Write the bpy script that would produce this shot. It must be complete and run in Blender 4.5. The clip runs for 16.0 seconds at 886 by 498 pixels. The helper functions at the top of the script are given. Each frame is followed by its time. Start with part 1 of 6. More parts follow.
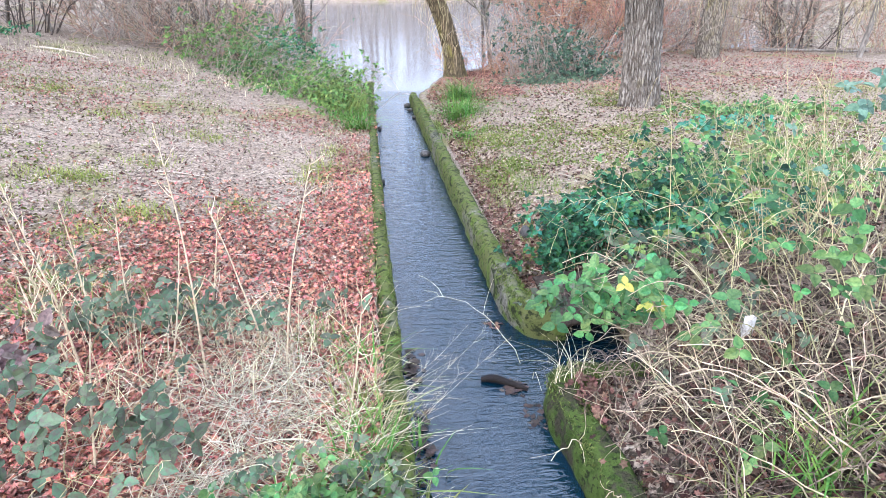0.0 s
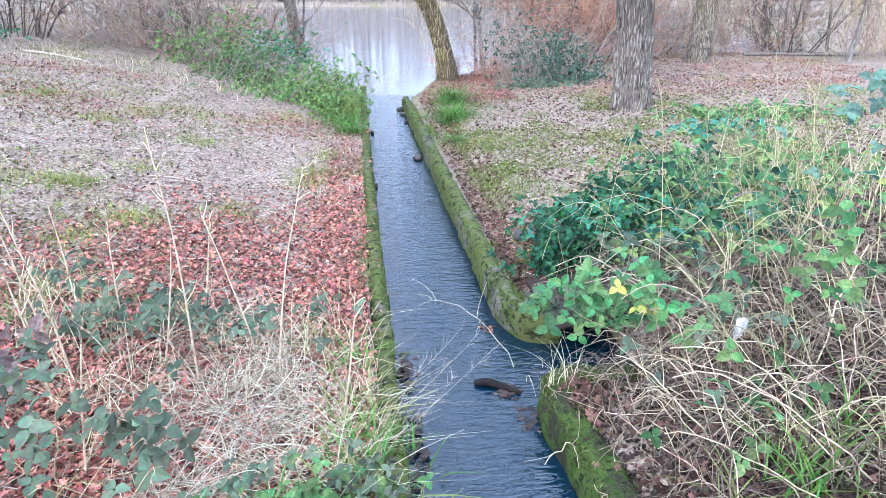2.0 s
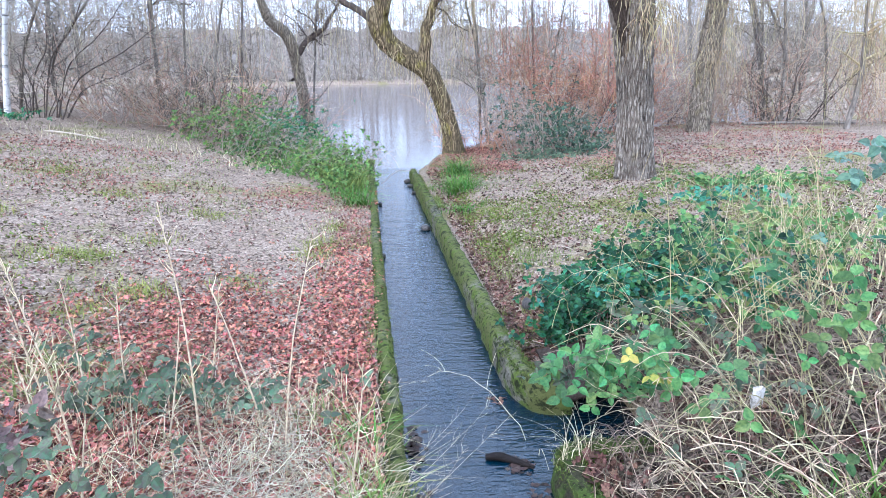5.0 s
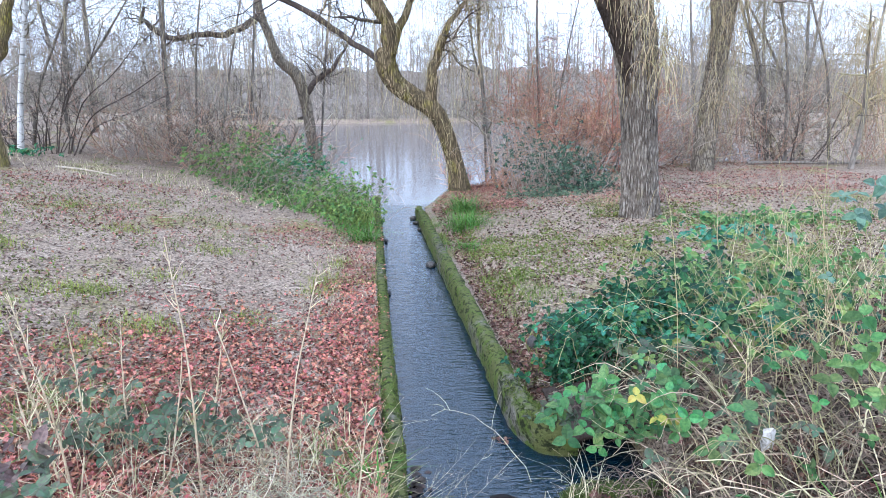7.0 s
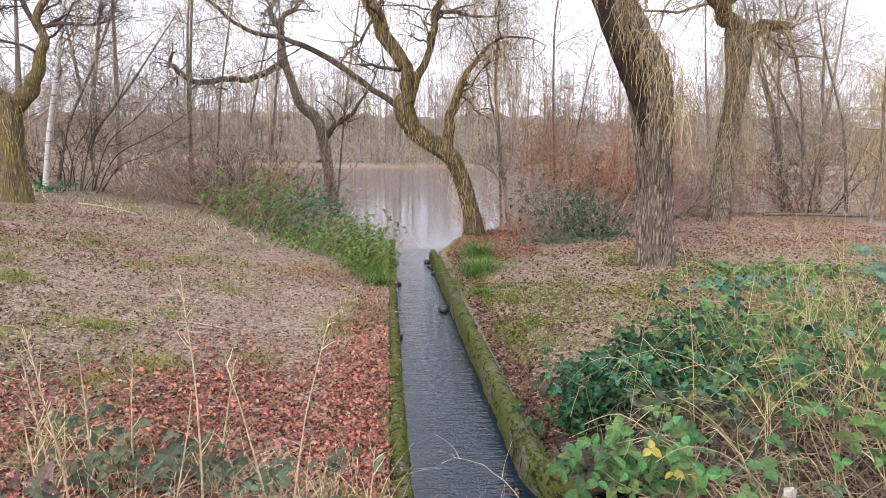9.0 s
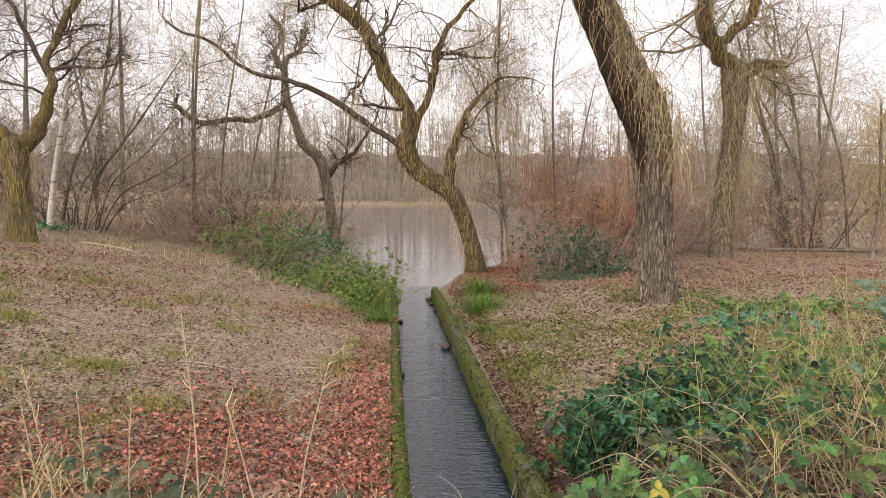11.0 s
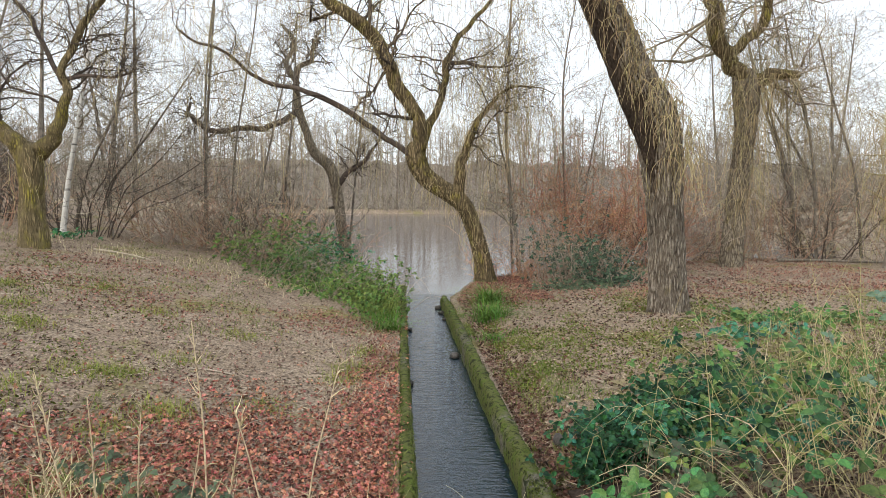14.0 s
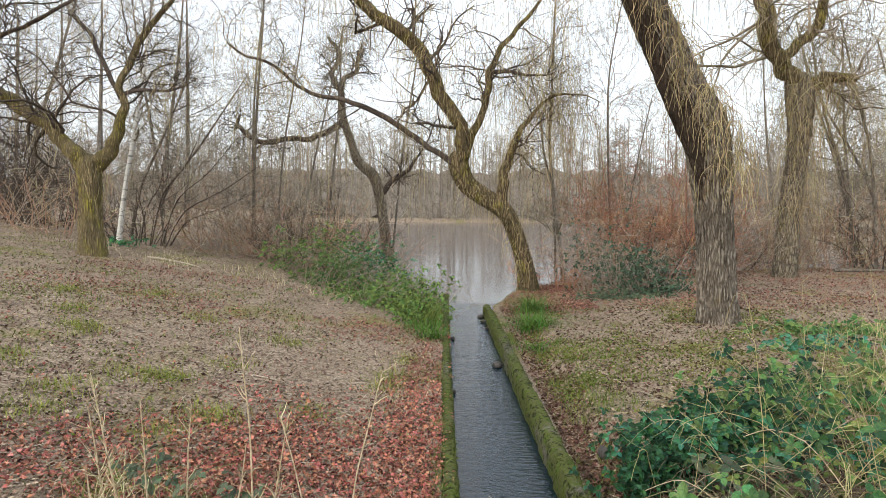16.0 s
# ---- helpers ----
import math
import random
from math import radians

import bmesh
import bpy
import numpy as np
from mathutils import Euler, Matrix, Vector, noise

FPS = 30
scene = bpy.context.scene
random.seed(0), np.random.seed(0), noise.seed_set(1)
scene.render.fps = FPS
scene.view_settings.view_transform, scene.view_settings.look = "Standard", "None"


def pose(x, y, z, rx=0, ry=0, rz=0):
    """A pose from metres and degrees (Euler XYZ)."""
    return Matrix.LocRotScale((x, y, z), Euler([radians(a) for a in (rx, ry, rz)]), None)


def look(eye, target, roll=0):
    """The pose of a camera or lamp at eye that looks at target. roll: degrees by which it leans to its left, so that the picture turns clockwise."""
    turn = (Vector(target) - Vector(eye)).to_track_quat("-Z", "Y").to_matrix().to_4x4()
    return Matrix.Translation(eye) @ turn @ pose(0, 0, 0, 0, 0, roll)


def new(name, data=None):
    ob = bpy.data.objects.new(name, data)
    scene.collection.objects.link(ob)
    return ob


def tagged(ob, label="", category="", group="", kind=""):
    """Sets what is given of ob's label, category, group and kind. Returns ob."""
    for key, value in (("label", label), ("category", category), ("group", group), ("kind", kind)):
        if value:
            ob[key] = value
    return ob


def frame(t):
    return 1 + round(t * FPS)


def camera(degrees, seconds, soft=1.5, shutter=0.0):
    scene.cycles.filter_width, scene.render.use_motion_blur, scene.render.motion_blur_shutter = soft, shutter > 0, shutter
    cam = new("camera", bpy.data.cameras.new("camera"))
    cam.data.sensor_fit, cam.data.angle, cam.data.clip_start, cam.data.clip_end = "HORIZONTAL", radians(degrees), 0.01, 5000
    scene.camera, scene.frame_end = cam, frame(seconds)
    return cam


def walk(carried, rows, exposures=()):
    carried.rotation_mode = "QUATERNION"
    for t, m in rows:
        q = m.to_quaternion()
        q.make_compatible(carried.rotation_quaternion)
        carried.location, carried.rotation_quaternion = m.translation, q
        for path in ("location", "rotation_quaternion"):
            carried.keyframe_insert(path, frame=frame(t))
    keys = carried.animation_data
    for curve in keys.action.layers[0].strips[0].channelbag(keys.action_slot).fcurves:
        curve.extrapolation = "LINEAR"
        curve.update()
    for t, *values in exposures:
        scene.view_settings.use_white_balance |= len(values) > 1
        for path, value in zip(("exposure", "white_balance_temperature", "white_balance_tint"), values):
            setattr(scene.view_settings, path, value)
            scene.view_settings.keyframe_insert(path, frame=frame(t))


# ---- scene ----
EYE = (0.0, 0.0, 2.6)


def aim(tilt, yaw, roll):
    """Degrees down from level, to the right of the stream's line, and leaning to the right."""
    a, b = radians(tilt), radians(yaw)
    d = Vector((math.sin(b) * math.cos(a), math.cos(b) * math.cos(a), -math.sin(a)))
    return look(EYE, Vector(EYE) + d, -roll)


cam = camera(70.07, 16.0, soft=0.8)
TURNS = [
    (0, 22.724, 6.561, -0.025), (0.5, 22.880, 6.763, -0.130), (1, 23.024, 7.000, 0.496), (1.5, 22.509, 7.141, 0.020),
    (2, 22.389, 7.239, -0.087), (2.5, 21.173, 7.131, 0.021), (3, 19.840, 6.800, 0.404), (3.5, 18.579, 6.734, 0.696),
    (4, 17.575, 6.724, 0.670), (6.5, 13.792, 6.079, 1.022), (7, 12.733, 6.073, 0.577), (7.5, 11.856, 5.873, 0.558),
    (8, 11.395, 5.460, 0.304), (8.5, 9.950, 4.799, 0.206), (9, 8.727, 4.807, -0.497), (9.5, 7.048, 4.650, -0.296),
    (10, 6.134, 4.803, -0.157), (12.5, 4.754, 4.000, 0.000), (13, 4.539, 3.771, 0.090), (13.5, 4.729, 3.765, -0.397),
    (14, 4.581, 3.760, -0.400), (14.5, 4.738, 3.183, -0.433), (15, 4.914, 2.241, -0.323), (15.5, 4.737, 1.374, -0.073),
    (16, 3.816, -0.127, -0.258),
]
EXPOSURES = [(0, 1.55, 5520, 15), (1.5, 1.58, 5150, 14), (3.5, 1.48, 5100, 14), (7, 1.07, 5250, 12), (8.2, 0.86, 5400, 11), (8.55, 0.8, 5620, 12.5), (9, 0.71, 6650, 21), (9.5, 0.6, 7600, 24), (10, 0.52, 8100, 26), (12.5, 0.36, 6950, 8), (16, 0.41, 6850, 8)]
walk(cam, [(t, aim(a, b, c)) for t, a, b, c in TURNS], EXPOSURES)

# ---- sky and sun: a bright overcast winter day ----
SUN_UP, SUN_TURN = 28.0, 215.0
world = bpy.data.worlds.new("world")
scene.world = world
world.use_nodes = True
wn, wl = world.node_tree.nodes, world.node_tree.links
sky = wn.new("ShaderNodeTexSky")
sky.sky_type, sky.sun_disc = "NISHITA", False
sky.sun_elevation, sky.sun_rotation = radians(SUN_UP), radians(SUN_TURN)
sky.air_density, sky.dust_density, sky.ozone_density = 1.2, 3.0, 1.0
veil = wn.new("ShaderNodeMixRGB")
veil.inputs[0].default_value = 0.75
# an overcast sky is brightest overhead
place = wn.new("ShaderNodeTexCoord")
height = wn.new("ShaderNodeSeparateXYZ")
wl.new(place.outputs["Generated"], height.inputs[0])
cloud_level = wn.new("ShaderNodeMapRange")
cloud_level.inputs["From Min"].default_value, cloud_level.inputs["From Max"].default_value = 0.0, 1.0
cloud_level.inputs["To Min"].default_value, cloud_level.inputs["To Max"].default_value = 0.76, 1.5
wl.new(height.outputs["Z"], cloud_level.inputs["Value"])
cloud_colour = wn.new("ShaderNodeVectorMath")
cloud_colour.operation = "SCALE"
cloud_colour.inputs[0].default_value = (10.5, 11.4, 12.9)
wl.new(cloud_level.outputs[0], cloud_colour.inputs["Scale"])
wl.new(cloud_colour.outputs[0], veil.inputs[2])
wl.new(sky.outputs[0], veil.inputs[1])
wl.new(veil.outputs[0], wn["Background"].inputs[0])
wn["Background"].inputs[1].default_value = 0.12
sun_data = bpy.data.lights.new("sun", "SUN")
sun_data.energy, sun_data.angle, sun_data.color = 1.1, radians(14), (1.0, 0.95, 0.88)
sun = new("sun", sun_data)
sun.rotation_euler = (radians(90 - SUN_UP), 0, radians(180 - SUN_TURN))

# ---- numbers ----
rng = np.random.default_rng(11)


def smooth(a, b, x):
    t = np.clip((np.asarray(x, float) - a) / (b - a), 0, 1)
    return t * t * (3 - 2 * t)


def lattice(ix, iy, seed):
    h = (ix.astype(np.int64) * 374761393 + iy.astype(np.int64) * 668265263 + seed * 974634777) & 0x7FFFFFFF
    h = ((h ^ (h >> 13)) * 1274126177) & 0x7FFFFFFF
    return ((h ^ (h >> 16)) & 0xFFFF) / 65535.0


def vnoise(x, y, scale=1.0, seed=0, octaves=3):
    """Smooth noise from -1 to 1."""
    x, y = np.asarray(x, float) / scale, np.asarray(y, float) / scale
    total, amp, norm = 0.0, 1.0, 0.0
    for o in range(octaves):
        ix, iy = np.floor(x), np.floor(y)
        fx, fy = x - ix, y - iy
        fx, fy = fx * fx * (3 - 2 * fx), fy * fy * (3 - 2 * fy)
        a, b = lattice(ix, iy, seed + o), lattice(ix + 1, iy, seed + o)
        c, d = lattice(ix, iy + 1, seed + o), lattice(ix + 1, iy + 1, seed + o)
        total = total + amp * ((a * (1 - fx) + b * fx) * (1 - fy) + (c * (1 - fx) + d * fx) * fy)
        norm += amp
        x, y, amp = x * 2.03, y * 2.03, amp * 0.5
    return 2 * total / norm - 1


def unit(v):
    return v / np.maximum(np.linalg.norm(v, axis=-1, keepdims=True), 1e-9)


def make_mesh(name, V, F, material, flat=False):
    """A mesh from vertex and face arrays; F may be one array of equal faces or a list of such arrays."""
    V = np.asarray(V, np.float32).reshape(-1, 3)
    Fs = F if isinstance(F, list) else [F]
    sizes = np.concatenate([np.full(len(f), f.shape[1], np.int32) for f in Fs])
    loops = np.concatenate([np.asarray(f, np.int32).ravel() for f in Fs])
    me = bpy.data.meshes.new(name)
    me.vertices.add(len(V))
    me.vertices.foreach_set("co", V.ravel())
    me.loops.add(len(loops))
    me.loops.foreach_set("vertex_index", loops)
    me.polygons.add(len(sizes))
    starts = np.concatenate([[0], np.cumsum(sizes)[:-1]]).astype(np.int32)
    me.polygons.foreach_set("loop_start", starts)
    me.polygons.foreach_set("loop_total", sizes)
    me.polygons.foreach_set("use_smooth", np.full(len(sizes), not flat))
    me.update(calc_edges=True)
    me.materials.append(material)
    return me


ORIGIN = {}


def thing(name, at, label, category, group="", kind=""):
    ob = new(name)
    ob.location = at
    ob.empty_display_size = 0.1
    ORIGIN[ob] = np.array(at, float)
    return tagged(ob, label, category, group, kind)


def part(name, VF, material, parent, label="", flat=False, kind=""):
    """One mesh under a thing or a part, from world-space vertices."""
    o = ORIGIN[parent]
    ob = new(name, make_mesh(name, np.asarray(VF[0]).reshape(-1, 3) - o, VF[1], material, flat))
    ob.parent = parent
    ORIGIN[ob] = o
    return tagged(ob, label, kind=kind)


def lone(name, VF, material, label, category, kind="", group="", flat=False):
    """A thing of one mesh, with its origin at its lowest middle."""
    V = np.asarray(VF[0], float).reshape(-1, 3)
    o = np.array([V[:, 0].mean(), V[:, 1].mean(), V[:, 2].min()]) if kind != "structure" else np.zeros(3)
    ob = new(name, make_mesh(name, V - o, VF[1], material, flat))
    ob.location = o
    ORIGIN[ob] = o
    return tagged(ob, label, category, group, kind)


def join(*pieces):
    V, F, n = [], {}, 0
    for v, f in pieces:
        v = np.asarray(v).reshape(-1, 3)
        for g in (f if isinstance(f, list) else [f]):
            F.setdefault(g.shape[1], []).append(g + n)
        V.append(v)
        n += len(v)
    return np.concatenate(V), [np.concatenate(g) for g in F.values()]


# ---- shapes ----
def curve(points, n):
    """A smooth line of n points through rows of (x, y, z, radius)."""
    P = np.asarray(points, float)
    Q = np.vstack([2 * P[0] - P[1], P, 2 * P[-1] - P[-2]])
    t = np.linspace(0, len(P) - 1 - 1e-6, n)
    i = t.astype(int)
    u = (t - i)[:, None]
    a, b, c, d = Q[i], Q[i + 1], Q[i + 2], Q[i + 3]
    return 0.5 * (2 * b + (c - a) * u + (2 * a - 5 * b + 4 * c - d) * u ** 2 + (3 * b - a - 3 * c + d) * u ** 3)


def tubes(P, R, sides=3):
    """Tubes along the lines P (N, k, 3) with radii R (N, k)."""
    N, k = P.shape[:2]
    T = np.empty_like(P)
    T[:, 1:-1] = P[:, 2:] - P[:, :-2]
    T[:, 0], T[:, -1] = P[:, 1] - P[:, 0], P[:, -1] - P[:, -2]
    T = unit(T)
    ref = np.where(np.abs(T[:, :1, 2:]) > 0.9, [[[1.0, 0, 0]]], [[[0, 0, 1.0]]])
    A = unit(np.cross(T, np.broadcast_to(ref, T.shape)))
    B = np.cross(T, A)
    w = np.arange(sides) * 2 * math.pi / sides
    ring = A[:, :, None] * np.cos(w)[None, None, :, None] + B[:, :, None] * np.sin(w)[None, None, :, None]
    V = P[:, :, None] + ring * R[:, :, None, None]
    idx = np.arange(N * k * sides).reshape(N, k, sides)
    a, b = idx[:, :-1], idx[:, 1:]
    F = np.stack([a, np.roll(a, -1, 2), np.roll(b, -1, 2), b], -1).reshape(-1, 4)
    return V.reshape(-1, 3), F


def bough(points, n=40, sides=18, ridge=0.05, furrows=9, flare=0.0, seed=0, lump=0.06, kink=0.0):
    """A trunk or limb with furrowed bark and an uneven outline."""
    C = curve(points, n)
    P, R = C[:, :3], np.maximum(C[:, 3], 0.004)
    g = np.random.default_rng(seed)
    if kink:
        run = np.concatenate([[0], np.cumsum(np.linalg.norm(np.diff(P, axis=0), axis=1))])
        off = np.stack([vnoise(run, run * 0 + 7.7 * a, 0.45, 900 + seed + a, 2) for a in range(3)], 1)
        P = P + off * (kink * R + 0.012)[:, None] * smooth(0, 0.5, run)[:, None]
    T = np.gradient(P, axis=0)
    T = unit(T)
    A = unit(np.cross(T, np.array([0.0, 1.0, 0.05])))
    B = np.cross(T, A)
    w = np.arange(sides) * 2 * math.pi / sides
    s = np.concatenate([[0], np.cumsum(np.linalg.norm(np.diff(P, axis=0), axis=1))])
    W, S = np.meshgrid(w, s)
    ph = g.uniform(0, 6, 6)
    warp = 0.5 * np.sin(2.3 * S + ph[0] + 2 * np.sin(W + ph[1])) + 0.35 * np.sin(5.1 * S + ph[2] + 3 * W)
    one = np.abs(np.sin(furrows / 2 * W + 1.5 * np.sin(2.6 * S + ph[1]) + warp))
    two = np.abs(np.sin(furrows / 2 * W - 1.7 * np.sin(3.3 * S + ph[3]) + 0.6 * warp + 1.1))
    bark = np.minimum(one, two) ** 0.5 * 1.5 - 0.8 + 0.2 * np.sin(14 * S + furrows * W + ph[3])
    body = lump * (np.sin(W * 2 + S * 1.3 + ph[4]) + 0.7 * np.sin(W * 3 - S * 2.1 + ph[5]))
    rad = R[:, None] * (1 + ridge * bark + body)
    if flare:
        root = np.exp(-(s / 0.28))[:, None]
        rad = rad * (1 + flare * root * (0.55 + 0.6 * np.sin(5 * W + ph[0])))
    V = P[:, None] + A[:, None] * (np.cos(W) * rad)[..., None] + B[:, None] * (np.sin(W) * rad)[..., None]
    idx = np.arange(n * sides).reshape(n, sides)
    a, b = idx[:-1], idx[1:]
    F = np.stack([a, np.roll(a, -1, 1), np.roll(b, -1, 1), b], -1).reshape(-1, 4)
    V = np.vstack([V.reshape(-1, 3), P[-1:] + T[-1:] * R[-1] * 0.5])
    cap = np.stack([idx[-1], np.roll(idx[-1], -1), np.full(sides, n * sides)], -1)
    return V, [F, cap]


def offshoots(P, R, count, length, k=6, lo=0.2, hi=1.0, spread=0.9, up=0.0, wander=0.15, thin=0.55, least=0.003, g=rng):
    """Side branches off the lines P: their lines and radii. up > 0 lifts them, up < 0 lets them hang."""
    N, m = P.shape[:2]
    i = np.repeat(np.arange(N), count)
    u = g.uniform(lo, hi, len(i)) * (m - 1)
    j = np.minimum(u.astype(int), m - 2)
    f = (u - j)[:, None]
    start = P[i, j] * (1 - f) + P[i, j + 1] * f
    r0 = (R[i, j] * (1 - f[:, 0]) + R[i, j + 1] * f[:, 0]) * thin
    along = unit(P[i, j + 1] - P[i, j])
    side = unit(np.cross(along, g.normal(size=along.shape)))
    d = unit(along * (1 - spread * 0.6) + side * spread)
    L = g.uniform(length[0], length[1], len(i)) * (1.15 - 0.5 * (u / (m - 1)))
    step = (L / (k - 1))[:, None]
    pts = [start]
    for q in range(1, k):
        d = unit(d + g.normal(size=d.shape) * wander + np.array([0, 0, up]))
        pts.append(pts[-1] + d * step)
    rad = np.maximum(r0, least)[:, None] * np.linspace(1, 0.35, k)[None]
    return np.stack(pts, 1), np.maximum(rad, least * 0.6)


def hanging(starts, length, g=rng, k=7, r=0.004, sway=0.1):
    """Long thin twigs that hang from their starts."""
    n = len(starts)
    L = g.uniform(length[0], length[1], n)
    d = unit(g.normal(size=(n, 3)) * [0.6, 0.6, 0.2] + [0, 0, 0.1])
    pts = [starts]
    for q in range(1, k):
        d = unit(d * 0.55 + g.normal(size=d.shape) * sway + np.array([0, 0, -0.55]))
        pts.append(pts[-1] + d * (L / (k - 1))[:, None])
    return np.stack(pts, 1), np.tile(np.linspace(r, r * 0.55, k), (n, 1))


def blades(base, height, width, lean=0.35, k=4, g=rng, toward=None):
    """Grass blades: tapered bent strips."""
    n = len(base)
    a = g.uniform(0, 2 * math.pi, n)
    out = np.stack([np.cos(a), np.sin(a), np.zeros(n)], 1)
    if toward is not None:
        out = unit(out + np.array(toward))
    side = np.stack([-out[:, 1], out[:, 0], np.zeros(n)], 1)
    h = g.uniform(height[0], height[1], n)[:, None]
    w = g.uniform(width[0], width[1], n)[:, None]
    b = g.uniform(0.2, 1.0, n)[:, None] * lean
    rows = []
    for q in range(k):
        t = q / (k - 1)
        c = base + np.array([0, 0, 1.0]) * h * (t - 0.45 * b * t * t) + out * h * b * 1.5 * t * t
        ww = w * (1 - t) ** 0.7 * 0.5 + 0.0004
        rows += [c - side * ww, c + side * ww]
    V = np.stack(rows, 1).reshape(-1, 3)
    o = (np.arange(n) * 2 * k)[:, None]
    F = np.concatenate([o + np.array([[2 * q, 2 * q + 1, 2 * q + 3, 2 * q + 2]]) for q in range(k - 1)])
    return V, F


LOBED = np.array([[0, -.5, .0], [.16, -.2, .03], [.42, -.12, .10], [.24, .08, .05], [.34, .34, .12], [.08, .3, .03], [0, .55, .08],
                  [-.1, .3, .03], [-.36, .3, .11], [-.22, .06, .04], [-.42, -.16, .1], [-.14, -.22, .02]])
OVAL = np.array([[0, -.5, 0], [.26, -.38, .07], [.37, -.14, .11], [.35, .12, .1], [.2, .38, .04], [0, .6, -.06],
                 [-.2, .38, .04], [-.35, .12, .1], [-.37, -.14, .11], [-.26, -.38, .07], [0, 0, -.05]])
OVAL_F = np.array([[0, 1, 2, 10], [10, 2, 3, 4], [10, 4, 5, 6], [10, 6, 7, 8], [0, 10, 8, 9]])


def turned(n, tilt, g):
    """Random turning matrices, tipped by about tilt radians."""
    a = g.uniform(0, 2 * math.pi, n)
    ca, sa = np.cos(a), np.sin(a)
    Z = unit(np.stack([g.normal(0, tilt, n), g.normal(0, tilt, n), np.ones(n)], 1))
    X = unit(np.cross(np.stack([-sa, ca, np.zeros(n)], 1), Z))
    Y = np.cross(Z, X)
    return np.stack([X, Y, Z], 2)


def strew(template, faces, at, size, tilt, g=rng, curl=1.0, turn=None):
    """Many copies of a leaf at the places given, joined."""
    n = len(at)
    M = turned(n, tilt, g) if turn is None else turn
    s = g.uniform(size[0], size[1], n)
    T = template[None] * np.stack([g.uniform(0.75, 1.15, n), np.ones(n), g.uniform(0.3, 1.8, n) * curl], 1)[:, None]
    V = np.einsum("nij,nkj->nki", M, T) * s[:, None, None] + at[:, None]
    o = (np.arange(n) * len(template))[:, None, None]
    return V.reshape(-1, 3), (faces[None] + o).reshape(-1, faces.shape[1])


FLAKE = np.array([[0, -.5, 0], [.3, -.05, .12], [.12, .5, .06], [-.12, .5, .02], [-.3, .02, .1], [0, .1, -.02]])
FLAKE_F = np.array([[0, 1, 2, 5], [0, 5, 3, 4]])
LOBED_T = np.array([[0, 1, 11], [1, 9, 11], [1, 3, 9], [1, 2, 3], [11, 9, 10], [9, 3, 7], [3, 5, 7], [3, 4, 5], [7, 8, 9], [5, 6, 7]])

# ---- materials ----


